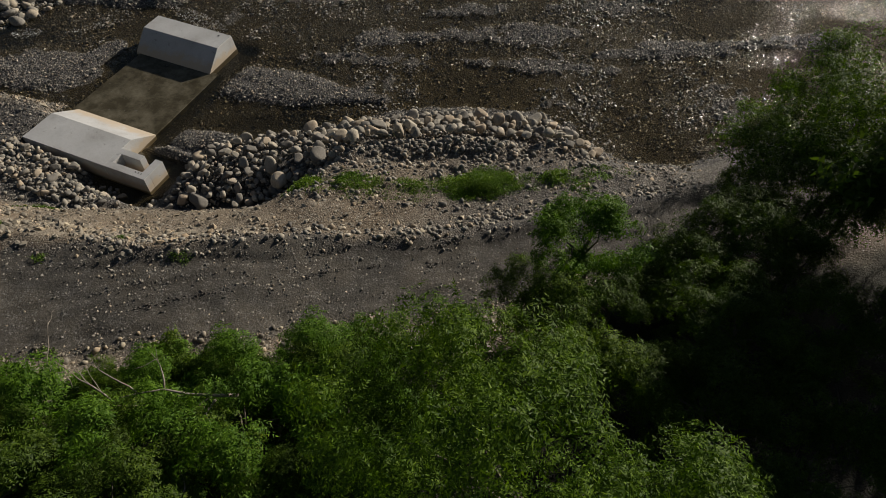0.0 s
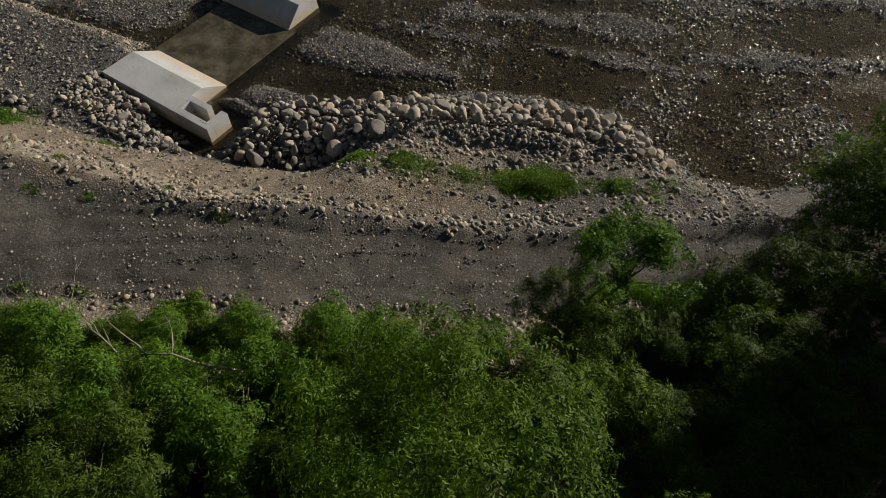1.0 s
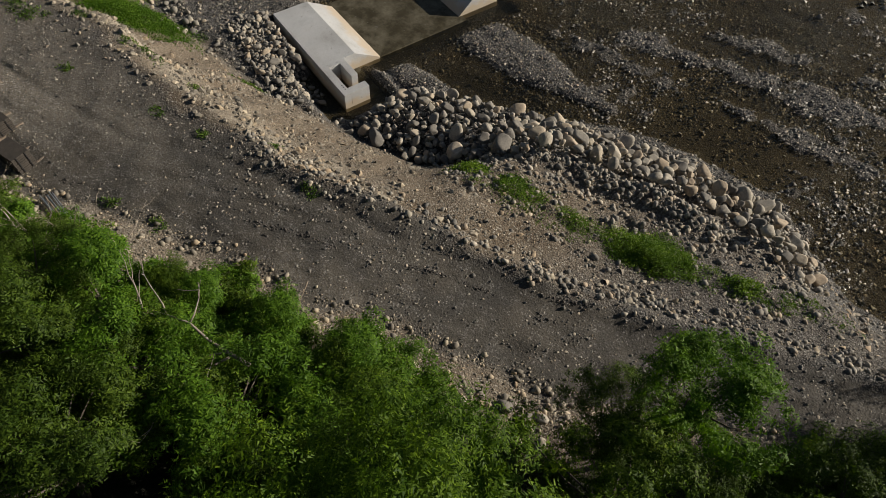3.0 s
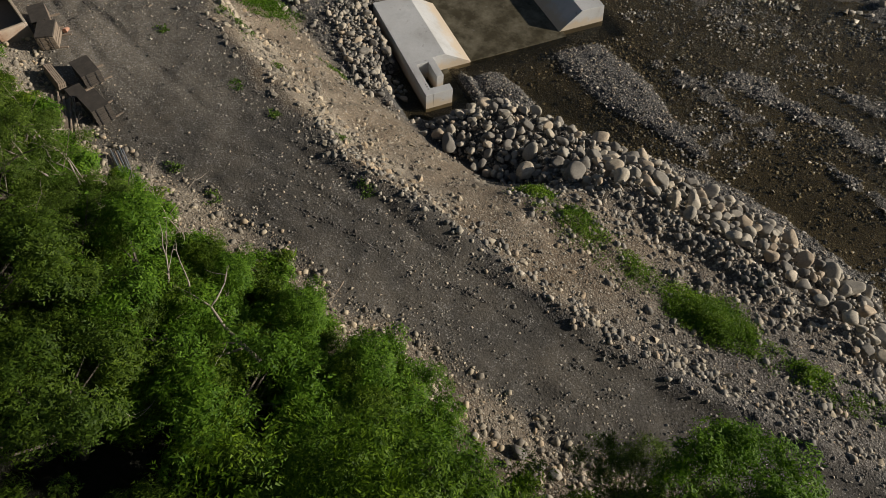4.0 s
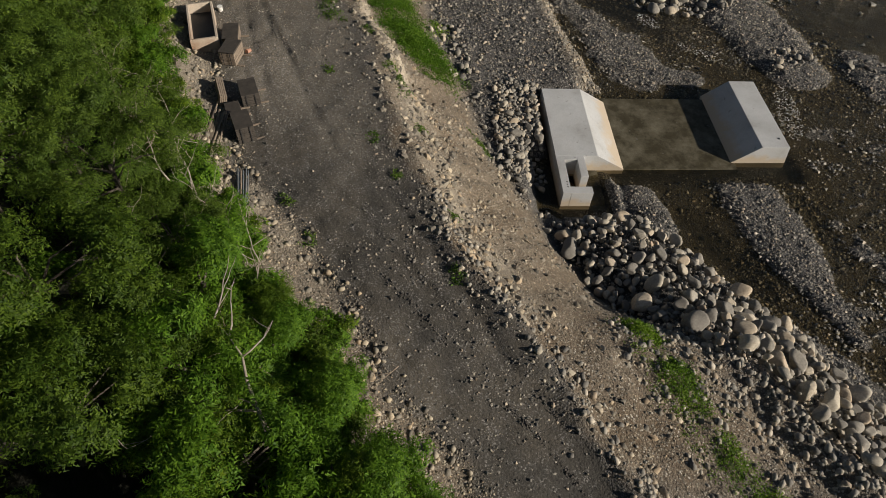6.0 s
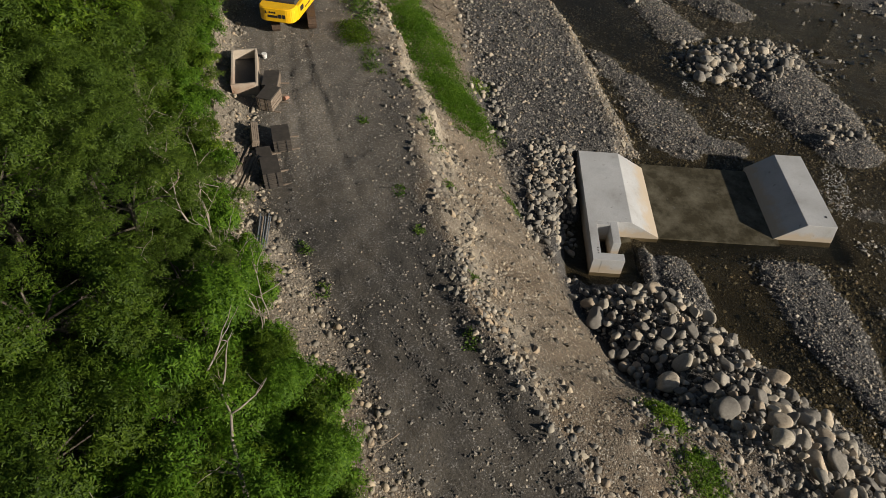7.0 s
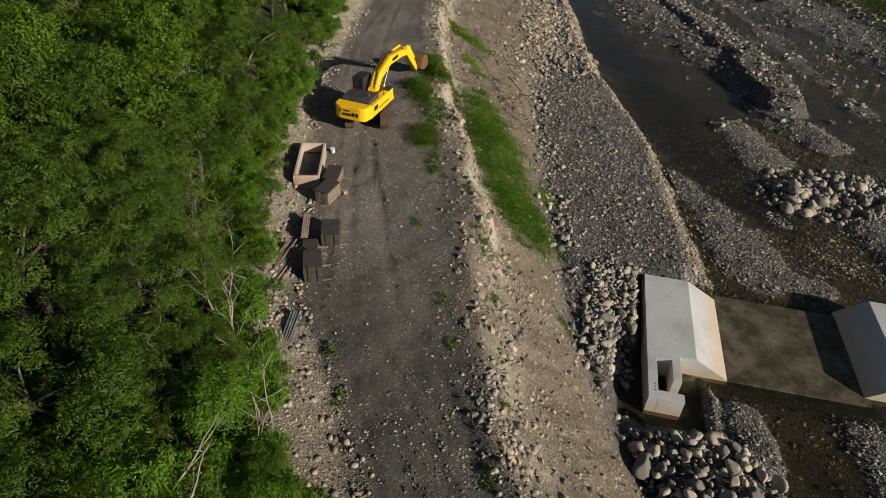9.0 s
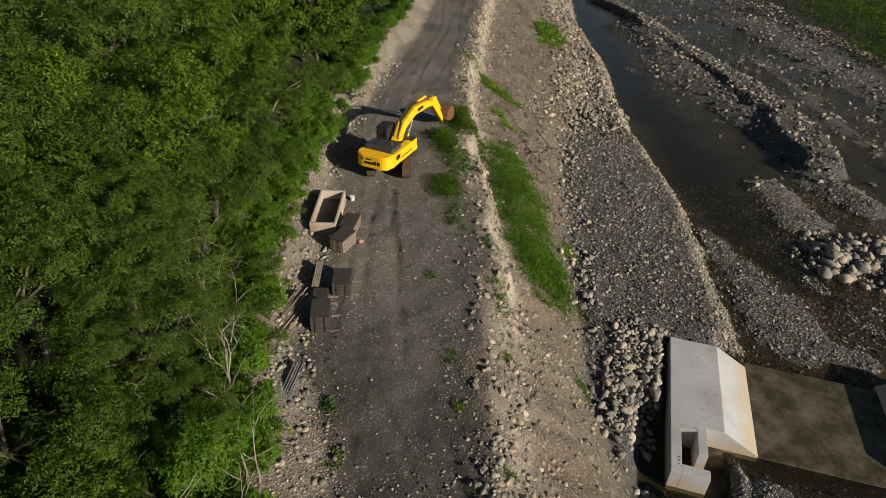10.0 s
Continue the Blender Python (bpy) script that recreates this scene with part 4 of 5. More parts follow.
put_boulders(55, 4000, -19.5, 9.5, 26, 40, in_pile, 0.45, 0.74, "large rounded grey river boulder in the riprap heap", "riprap boulders", 0.88, 1.0)
put_boulders(240, 24000, -19.5, 9.5, 26, 40, in_pile, 0.24, 0.48, "rounded grey-brown river boulder in the riprap heap", "riprap boulders", 0.64, 1.0)
put_boulders(42, 5000, -33, -18, 25, 34, beside_weir, 0.28, 0.52, "rounded boulder packed beside the concrete weir block", "boulders beside the weir", 0.78)
put_boulders(8, 1500, -17, -2, 18, 22.5, lambda x, y: (np.abs(y - road_right(x) - 0.8) < 0.5).astype(float), 0.13, 0.25, "brown boulder in the stony shoulder of the road", "shoulder boulders", 1.0)


put_boulders(14, 900, -3.2, 2.6, 12.2, 16.2, lambda x, y: (np.abs(y - tree_line(x) + 1.2 - 0.2 * x) < 1.5).astype(float), 0.18, 0.5, "pale rounded rock below the forest edge", "forest edge rocks", 0.95)


def infill():
    """Smaller stones, joined: between the boulders, on margins, bank, bars and bed."""
    x, y = field(6000, -20, 10.5, 26, 40.5, lambda x, y: in_pile(x, y) * 0.9)
    z = height(x, y) + pile_height(x, y) * rng.uniform(0.45, 0.95, len(x))
    scatter("riprap_cobbles", "grey and tan cobbles filling the riprap heap", x, y, sizes(len(x), 0.10, 0.27, 1.6), SMALL_SHAPES, SMALL_F, 0.25, z, shade=True)

    x, y = field(3200, -34, -18, 25, 35, lambda x, y: beside_weir(x, y))
    scatter("weir_cobbles", "rounded grey cobbles beside the weir", x, y, sizes(len(x), 0.10, 0.27), MID_SHAPES, MID_F, 0.2, shade=True)

    x, y = field(1500, -53, -30, 46, 63, lambda x, y: isle(-44, 54, 4.6, 6.5)(x, y) + isle(-30, 55.5, 2.5, 2)(x, y))
    scatter("island_cobbles", "pale cobbles on the gravel islands", x, y, sizes(len(x), 0.12, 0.45), MID_SHAPES, MID_F, 0.2, shade=True)

    x, y = field(3000, -30, -8, 18, 29, lambda x, y: smooth(0.8, 2.0, y - road_right(x)) * (1 - smooth(-0.6, 0.6, y - bank_foot(x))) * smooth(-0.05, 0.3, fbm(x, y, 2.0, 3, 77)))
    scatter("slope_cobbles", "tan cobbles lying on the bank", x, y, sizes(len(x), 0.04, 0.24, 4.0), SMALL_SHAPES, SMALL_F, 0.5, shade=True, mat=TAN_STONE)

    x, y = field(260, -50, -37, 47, 60, isle(-43.4, 53.6, 3.4, 5.6))
    scatter("island_boulders", "rounded boulders heaped on a gravel island in the river", x, y, sizes(len(x), 0.25, 0.75, 2.0), MID_SHAPES, MID_F, 0.15, shade=True)

    # foot of the bank beside the gravel bench
    x, y = field(7500, -90, -20, 24, 42, lambda x, y: np.exp(-((y - bank_foot(x) - 0.5) / 0.9) ** 2))
    scatter("foot_cobbles", "rounded cobbles along the foot of the bank", x, y, sizes(len(x), 0.06, 0.36, 3.0), MID_SHAPES, MID_F, 0.2, shade=True)

    # rocky crest of the bank
    x, y = field(34000, -110, -10, 16, 34, lambda x, y: np.exp(-((y - road_right(x) - 2.0 + 0.5 * smooth(-30, -22, x)) / 1.2) ** 2))
    scatter("crest_stones", "pale tan stones in the broken crest of the bank", x, y, sizes(len(x), 0.03, 0.34, 4.5), SMALL_SHAPES, SMALL_F, 0.55, mat=TAN_STONE)

    # stony strip between road and forest
    def strip(x, y):
        return smooth(tree_line(x) - 1.2, tree_line(x), y) * (1 - smooth(-0.2, 0.9, y - road_left(x)))
    x, y = field(62000, -70, 10, 6, 24, lambda x, y: strip(x, y) * (0.35 + smooth(-0.1, 0.3, fbm(x, y, 1.8, 3, 74))))
    scatter("margin_stones", "mixed tan and grey stones along the forest edge", x, y, sizes(len(x), 0.03, 0.25, 5.0), SMALL_SHAPES, SMALL_F, 0.45, shade=True, mat=TAN_STONE)
    x, y = field(120000, -50, 10, 6, 24, strip)
    scatter("margin_gravel", "small pale stones strewn along the forest edge", x, y, sizes(len(x), 0.015, 0.075, 3.0), DOME_SHAPES, DOME_F, 0.45, shade=True, mat=TAN_STONE)

    # stony shoulder on the river side
    x, y = field(26000, -80, 16, 16, 34, lambda x, y: np.exp(-((y - road_right(x) - 0.3) / 0.7) ** 2) * np.where(x > -19, 1, 0.35))
    scatter("shoulder_stones", "grey stones on the road shoulder", x, y, sizes(len(x), 0.025, 0.2, 5.0), SMALL_SHAPES, SMALL_F, 0.5, shade=True)

    x, y = field(22000, -19, 15, 17.5, 31, lambda x, y: np.exp(-((y - road_right(x) - 0.7 - 0.5 * (x > 0)) / 0.6) ** 2) * (0.25 + smooth(-0.1, 0.3, fbm(x, y, 2.2, 2, 75))))
    scatter("shoulder_cobbles", "brown and grey cobbles heaped along the road shoulder", x, y, sizes(len(x), 0.04, 0.24, 3.0), SMALL_SHAPES, SMALL_F, 0.45, shade=True)
    x, y = field(11000, -11, 9, 27, 35, lambda x, y: np.exp(-((y - (road_right(x) + 0.575 * (water_edge(x) - road_right(x)))) / 1.6) ** 2))
    scatter("heap_cobbles", "mixed cobbles and rubble heaped before the boulders", x, y, sizes(len(x), 0.02, 0.28, 7.0), SMALL_SHAPES, SMALL_F, 0.4, shade=True)

    # bank slope
    x, y = field(56000, -125, 16, 17, 44, lambda x, y: smooth(0.2, 1.0, y - road_right(x)) * (1 - smooth(-0.4, 0.6, y - np.where(x > -8, water_edge(x), bank_foot(x)))) * 0.8)
    scatter("bank_stones", "stones bedded in the earth of the bank", x, y, sizes(len(x), 0.02, 0.22, 6.0), DOME_SHAPES, DOME_F, 0.42, shade=True, mat=TAN_STONE)
    x, y = field(4200, -10, 15, 24, 37, lambda x, y: smooth(1.5, 3.5, y - road_right(x)) * (1 - smooth(-0.4, 0.6, y - water_edge(x))) * (0.15 + smooth(0.0, 0.12, fbm(x, y, 2.6, 3, 71))))
    scatter("bank_cobbles", "tan and grey cobbles on the gentle bank", x, y, sizes(len(x), 0.05, 0.28, 3.0), SMALL_SHAPES, SMALL_F, 0.5, shade=True)

    x, y = field(38000, -40, 14, 17, 38, lambda x, y: smooth(0.2, 1.2, y - road_right(x)) * (1 - smooth(-0.4, 0.6, y - np.where(x > -8, water_edge(x), bank_foot(x)))))
    scatter("bank_gravel", "fine tan and grey gravel strewn over the bank", x, y, sizes(len(x), 0.014, 0.07, 3.0), DOME_SHAPES, DOME_F, 0.45, shade=True, mat=TAN_STONE)

    # ridges of mud squeezed up beside the wheel ruts
    for k, off in enumerate((0.6, 2.6, 5.0)):
        x = rng.uniform(-40, 6, 2400)
        y = road_left(x) + off + 0.7 * np.sin(x * 0.17 + k * 2.3) + 0.9 * fbm(x, 0 * x + k, 5.0, 3, 62) + rng.normal(0, 0.09, len(x))
        keep = fbm(x, 0 * x + 3 * k, 3.0, 3, 69) > 0.20
        scatter("mud_ridge", "broken ridge of dried mud beside the wheel ruts", x[keep], y[keep], sizes(keep.sum(), 0.015, 0.08, 2.5), DOME_SHAPES, DOME_F, 0.35, mat=MUD)

    # larger stones on the lip of the bench, coloured paler for its sunlit edge
    x, y = field(30000, -100, -29, 34, 46, lambda x, y: np.exp(-((y - water_edge(x) + 0.2) / 0.7) ** 2))
    scatter("lip_stones", "pale tan cobbles along the lip of the bench", x, y, sizes(len(x), 0.04, 0.22, 3.2), TINY_SHAPES, TINY_F, 0.2, mat=TAN_STONE)

    # pebbles pressed into the road
    x, y = field(95000, -60, 16, 9, 28, lambda x, y: (y > road_left(x)) * (y < road_right(x)) * (0.22 + smooth(-0.05, 0.25, fbm(x, y, 3.0, 3, 73)) + 1.0 * smooth(-3.0, -0.6, y - road_right(x)) * (x < -14)))
    scatter("road_pebbles", "pale pebbles pressed into the packed road", x, y, sizes(len(x), 0.011, 0.085, 5.5), DOME_SHAPES, DOME_F, 0.45, shade=True)

    # pale stony slope that runs down to the water beyond the bench
    x, y = field(26000, -140, -60, 26, 50, lambda x, y: smooth(-6.5, -2.5, y - bank_foot(x)) * (1 - smooth(0.2, 0.9, y - water_edge(x))) * smooth(-62, -76, x))
    scatter("shore_stones", "pale tan stones heaped down to the water", x, y, sizes(len(x), 0.06, 0.42, 3.0), DOME_SHAPES, DOME_F, 0.3, mat=TAN_STONE)

    # gravel bench
    x, y = field(110000, -82, -28, 26, 46, lambda x, y: (y > bank_foot(x)) * (y < water_edge(x) + 0.6) * (0.55 + 0.45 * (np.abs(y - water_edge(x)) < 1.3)))
    scatter("bench_gravel", "dark grey gravel on the river bench", x, y, sizes(len(x), 0.02, 0.16, 6.0), DOME_SHAPES, DOME_F, 0.32, shade=True)

    # river bed and bars: thick on what stands out of the water, thin in the shallows
    def wet(x, y):
        a = above_water(x, y)
        patch = smooth(-0.10, 0.30, fbm(x, y, 6.0, 4, 91) + 0.5 * fbm(x, y, 1.6, 2, 93))
        return (y > water_edge(x) - 0.5) * np.maximum(0.22 + 0.78 * patch, smooth(-0.06, 0.08, a)) * (0.25 + 0.75 * smooth(-0.55, -0.2, a))
    x, y = field(160000, -58, 38, 30, 62, wet)
    dry = above_water(x, y) > 0.08
    k = ~dry
    scatter("river_gravel", "wet dark gravel and cobbles in shallow water", x[k], y[k], sizes(k.sum(), 0.025, 0.15, 3.5), DOME_SHAPES, DOME_F, 0.3, mat=WET_STONE, shade=True)
    scatter("bar_gravel", "grey gravel on the bars in the river", x[dry], y[dry], sizes(dry.sum(), 0.03, 0.12, 3.0), DOME_SHAPES, DOME_F, 0.3, shade=True)
    x, y = field(52000, -150, 36, 44, 90, lambda x, y: wet(x, y) * ((x < -56) | (y > 60)) * (above_water(x, y) > -0.12))
    k = above_water(x, y) > 0.9
    scatter("ridge_stones", "pale stones along the ridge of the long gravel bar", x[k], y[k], sizes(k.sum(), 0.05, 0.34, 3.0), DOME_SHAPES, DOME_F, 0.3, shade=True, mat=TAN_STONE)
    scatter("far_river_stones", "dark grey stones along the far channels", x[~k], y[~k], sizes((~k).sum(), 0.04, 0.36, 6.0), DOME_SHAPES, DOME_F, 0.3, shade=True, mat=WET_STONE)


infill()


# ---- trees and undergrowth ----
def tangents(normals, rng_):
    t = rng_.normal(size=normals.shape)
    t -= normals * (t * normals).sum(1)[:, None]
    return t / np.linalg.norm(t, axis=1)[:, None]


def leaf_cards(centres, normals, length, width, rng_, t=None):
    """Leaves as bent rhombs."""
    n = len(centres)
    t = tangents(normals, rng_) if t is None else t
    s = np.cross(normals, t)
    L = length * rng_.uniform(0.6, 1.35, n)[:, None]
    W = width * rng_.uniform(0.7, 1.3, n)[:, None]
    droop = normals * (-0.22 * L)
    v = np.stack([centres - t * L * 0.5, centres + s * W * 0.5 + droop * 0.1, centres + t * L * 0.5 + droop, centres - s * W * 0.5 + droop * 0.1], 1)
    i = np.arange(n)[:, None] * 4
    return v.reshape(-1, 3), np.concatenate([i, i + 1, i + 2, i + 3], 1)


def leaf_points(centres, normals, length, width, rng_, t=None):
    """Small pointed leaves, one triangle each, for crowns that stay farther off."""
    n = len(centres)
    t = tangents(normals, rng_) if t is None else t
    s = np.cross(normals, t)
    L = length * rng_.uniform(0.6, 1.35, n)[:, None]
    W = width * rng_.uniform(0.7, 1.3, n)[:, None]
    v = np.stack([centres - t * L * 0.3 + s * W * 0.5, centres + t * L * 0.7 - normals * L * 0.2, centres - t * L * 0.3 - s * W * 0.5], 1)
    i = np.arange(n)[:, None] * 3
    return v.reshape(-1, 3), np.concatenate([i, i + 1, i + 2], 1)


def crown_mesh(name, seed, rx, rz, clumps, leaves, length, width, mat, cz=0.0, spread=0.30, cards=leaf_points, spray=9):
    """A crown of clumps; each clump carries sprays, each spray a whorl of leaves."""
    r = np.random.RandomState(seed)
    shape = np.array([rx, rx, rz])
    lobes = max(8, clumps // 5)
    ld = r.normal(size=(lobes, 3))
    ld[:, 2] = np.abs(ld[:, 2]) * 1.15 - 0.45
    ld /= np.linalg.norm(ld, axis=1)[:, None]
    centre = ld * r.uniform(0.35, 1.0, (lobes, 1)) ** 0.7 * shape
    girth = rx * r.uniform(0.16, 0.38, lobes)
    which = r.choice(lobes, clumps, p=girth ** 2 / (girth ** 2).sum())
    d = r.normal(size=(clumps, 3)) + 0.6 * ld[which]
    d[:, 2] = np.abs(d[:, 2]) - 0.15
    d /= np.linalg.norm(d, axis=1)[:, None]
    c = centre[which] + d * girth[which][:, None] * r.uniform(0.75, 1.08, (clumps, 1))
    size = rx * spread * r.uniform(0.45, 1.25, clumps)
    per = np.maximum(2, (leaves / spray * size ** 2 / (size ** 2).sum()).astype(int))
    idx = np.repeat(np.arange(clumps), per)
    n = len(idx)
    off = r.normal(size=(n, 3))
    off /= np.linalg.norm(off, axis=1)[:, None]
    off[:, 2] = np.where(off[:, 2] < -0.3, -off[:, 2], off[:, 2])
    p = c[idx] + off * (size[idx] * r.uniform(0.3, 1.08, n) ** 0.6)[:, None] * np.array([1, 1, 0.7])
    nn = off * 0.6 + d[idx] * 0.45 + np.array([0, 0, 0.4]) + 0.42 * r.normal(size=(n, 3))
    nn /= np.linalg.norm(nn, axis=1)[:, None]
    e1 = tangents(nn, r)
    e1 = e1 + off * 0.5
    e1 -= nn * (e1 * nn).sum(1)[:, None]
    e1 /= np.linalg.norm(e1, axis=1)[:, None]
    e2 = np.cross(nn, e1)
    # leaves stand to both sides of a short drooping twig
    k = np.arange(spray)
    side = np.where(k % 2 == 0, 1.0, -1.0)[None, :, None]
    along = (k / (spray - 1) - 0.35)[None, :, None]
    along = along + 0.10 * r.normal(size=(n, spray, 1))
    t = e1[:, None] * (0.45 + 0.35 * r.uniform(size=(n, spray, 1))) + e2[:, None] * side * r.uniform(0.5, 1.0, (n, spray, 1)) + nn[:, None] * r.uniform(-0.3, 0.15, (n, spray, 1))
    t = (t / np.linalg.norm(t, axis=2)[..., None]).reshape(-1, 3)
    base = p[:, None] + e1[:, None] * along * length * 3.2 - nn[:, None] * length * 0.9 * along ** 2
    base = base.reshape(-1, 3)
    up = np.repeat(nn, spray, 0) + 0.18 * r.normal(size=(n * spray, 3))
    up -= t * (up * t).sum(1)[:, None]
    up /= np.linalg.norm(up, axis=1)[:, None]
    v, f = cards(base + t * length * r.uniform(0.3, 0.6, (n * spray, 1)) + np.array([0, 0, cz]), up, length, width, r, t)
    return mesh_from(name, v, f, mat), c + np.array([0, 0, cz])


def trunk_mesh(name, seed, base, centres, r0):
    r = np.random.RandomState(seed)
    pieces = []
    top = Vector((r.normal(0, 0.3), r.normal(0, 0.3), base * 0.95))
    mid = Vector((r.normal(0, 0.15), r.normal(0, 0.15), base * 0.5))
    pieces.append(tube([(0, 0, -0.5), mid, top], [r0, r0 * 0.8, r0 * 0.6], 8))
    for k in r.choice(len(centres), min(9, len(centres)), replace=False):
        c = mid.lerp(Vector(centres[k]), 0.8)
        start = mid.lerp(top, r.uniform(0.3, 1.0))
        bend = start.lerp(c, 0.5) + Vector(r.normal(0, 0.2, 3)) + Vector((0, 0, 0.25))
        pieces.append(tube([start, bend, c], [r0 * 0.40, r0 * 0.24, r0 * 0.09], 4))
    bm = merge(*pieces)
    me = bpy.data.meshes.new(name)
    bm.to_mesh(me)
    bm.free()
    me.materials.append(DARK_BARK)
    return me


def tree_kind(seed, rx, rz, base, clumps, leaves, length, width, mat, spread=0.3, cards=leaf_points):
    crown, centres = crown_mesh("crown", seed, rx, rz, clumps, leaves, length, width, mat, base, spread, cards)
    return trunk_mesh("trunk", seed, base, centres, 0.07 + 0.03 * rx), crown


def place_tree(kind, x, y, s, turn, label, group, name="tree", dz=0.0):
    t = thing(name, label, name if name == "bush" else "tree", Matrix.Translation((x, y, ground_at(x, y) + dz)) @ Euler((0, 0, turn)).to_matrix().to_4x4() @ Matrix.Diagonal((s, s, s, 1)), group)
    for nm, me in zip(("trunk", "crown"), kind):
        o = new(nm, me)
        o.parent = t
    return t


NEAR_KINDS = [tree_kind(1, 3.9, 2.6, 3.6, 95, 25000, 0.15, 0.058, LEAF, 0.20, leaf_points),
              tree_kind(2, 3.7, 2.3, 3.3, 90, 23000, 0.14, 0.055, LEAF_DARK, 0.20, leaf_points),
              tree_kind(4, 3.4, 2.6, 3.2, 80, 23000, 0.155, 0.06, LEAF, 0.21, leaf_points)]
KINDS = [tree_kind(5, 3.9, 2.6, 3.6, 95, 15500, 0.19, 0.085, LEAF, 0.20),
         tree_kind(6, 3.7, 2.3, 3.3, 90, 15000, 0.18, 0.082, LEAF_DARK, 0.20),
         tree_kind(3, 4.1, 2.2, 3.9, 130, 17000, 0.175, 0.06, LEAF_OLIVE, 0.17),
         tree_kind(7, 3.4, 2.6, 3.2, 80, 14500, 0.20, 0.092, LEAF, 0.21)]
FEATHER = tree_kind(8, 3.6, 2.0, 4.6, 150, 30000, 0.15, 0.042, LEAF_OLIVE, 0.15)
BUSHES = [tree_kind(11, 1.5, 1.1, 0.7, 34, 3400, 0.15, 0.07, LEAF_BRIGHT, 0.28),
          tree_kind(12, 1.3, 1.3, 0.7, 32, 3200, 0.14, 0.06, LEAF, 0.28),
          tree_kind(13, 1.6, 1.0, 0.6, 34, 3200, 0.15, 0.05, LEAF_OLIVE, 0.28)]
FAR_KINDS = [tree_kind(21, 4.2, 3.0, 3.8, 90, 6400, 0.32, 0.16, LEAF, 0.20), tree_kind(22, 4.0, 2.6, 3.8, 85, 6400, 0.31, 0.15, LEAF_DARK, 0.20)]
EDGE = tree_kind(34, 2.3, 2.0, 1.9, 60, 13000, 0.13, 0.05, LEAF_BRIGHT, 0.24)
BIG = tree_kind(31, 5.4, 4.6, 7.6, 330, 100000, 0.14, 0.048, LEAF_BIG, 0.17)
SHADE = tree_kind(35, 5.4, 4.6, 7.6, 120, 13000, 0.42, 0.20, LEAF_DARK, 0.20)
SIDE = tree_kind(32, 2.1, 3.6, 4.0, 100, 17000, 0.12, 0.05, LEAF_BRIGHT, 0.20)
RIGHT = tree_kind(33, 6.2, 4.6, 4.2, 300, 90000, 0.17, 0.065, LEAF_BIG, 0.18)


def build_forest():
    r = random.Random(5)
    place_tree(BIG, 3.2, 6.2, 1.0, 0.4, "tall leafy tree with a broad bright green crown", "forest", dz=-1.0)
    place_tree(SIDE, 6.6, 17.8, 1.08, 1.0, "slender dark green tree overhanging the road edge", "forest", dz=0.3)
    place_tree(FEATHER, 4.3, 16.4, 0.55, 2.0, "low olive-green feathery tree beside the slender one", "forest", dz=0.1)
    place_tree(SIDE, 5.7, 17.3, 0.72, 3.0, "slender dark green tree overhanging the road edge", "forest", dz=-0.4)
    place_tree(NEAR_KINDS[1], 7.6, 16.2, 0.6, 4.0, "low dark green tree beside the slender one", "forest", dz=0.1)
    place_tree(RIGHT, 21.2, 26.4, 0.97, 2.0, "broad dark tree standing beside the river road", "forest", dz=-0.5)
    # tall trees added out of view, to throw shade on the slope
    for k, (x, y, s) in enumerate(((22.8, 20.5, 1.0), (21.8, 12.5, 1.0), (28, 27, 1.05), (29, 17, 1.1), (25, 7, 1.0))):
        place_tree(SHADE, x, y, s, k * 1.3, "unseen tall dark tree added to shade the slope below", "forest")
    for k, (x, y, s) in enumerate(((-22.6, 3.4, 0.95), (-19.2, 5.6, 0.85), (-16.2, 7.2, 0.62), (-25.8, 1.4, 1.0))):
        place_tree(FEATHER, x, y, s, k * 2.2, "feathery olive-green tree with thin pale stems", "forest")
    made = [(3.2, 6.2, 5.0), (6.2, 16.6, 2.0), (19.6, 28.4, 5.0), (0.2, 13.6, 2.4), (-22.6, 3.4, 1.0), (-19.2, 5.6, 1.0), (-16.2, 7.2, 1.0), (-25.8, 1.4, 1.0)]
    for _ in range(5000):
        x = r.uniform(-125, 17)
        near = x > -62
        edge = float(tree_line(x))
        y = r.uniform(edge - (34 if x < -55 else 24 if x < -32 else 17), edge - 1.6)
        gap = 3.4 if near else 4.4
        if any((x - a) ** 2 + (y - b) ** 2 < (gap if c < 4 else c + 1.2) ** 2 for a, b, c in made):
            continue
        made.append((x, y, 1.0))
        d = edge - y
        s = min((0.72 + 0.5 * min(d, 10) / 10) * r.uniform(0.72, 1.2), (d + 0.3) / 4.5)
        if -20 < x < 0 and d < 8:
            s *= 0.72
        if -16 < x < 0 and y < 6:
            s *= 0.8
        if x > 6:
            s *= 0.58
        # below y = 6 the darker leaf colour stands in for deep shade
        kind = NEAR_KINDS[1] if x > -16 and y < 6 else r.choice(NEAR_KINDS) if x > -15 else r.choice(KINDS[1:3]) if x > -55 and 11 < d < 22 else r.choice(KINDS) if x > -55 and d < 22 else r.choice(FAR_KINDS)
        place_tree(kind, x, y, s, r.uniform(0, 6.28), "leafy green tree in the dense roadside forest", "forest", dz=r.uniform(-1.0, 0.9) if d > 4 else 0.0)
    for x, y, s in ((14, 20.3, 0.85), (17.4, 21.6, 0.95), (11.8, 18.2, 0.7), (15.5, 23.6, 0.6), (20.5, 23.5, 0.9), (12.5, 14.5, 0.85), (10.5, 11.0, 0.75)):
        place_tree(NEAR_KINDS[1], x, y, s, x, "dark shaded tree below the tall trees", "forest")
    for _ in range(45):
        x = r.uniform(-48, 4)
        y = float(tree_line(x)) - r.uniform(3.5, 16)
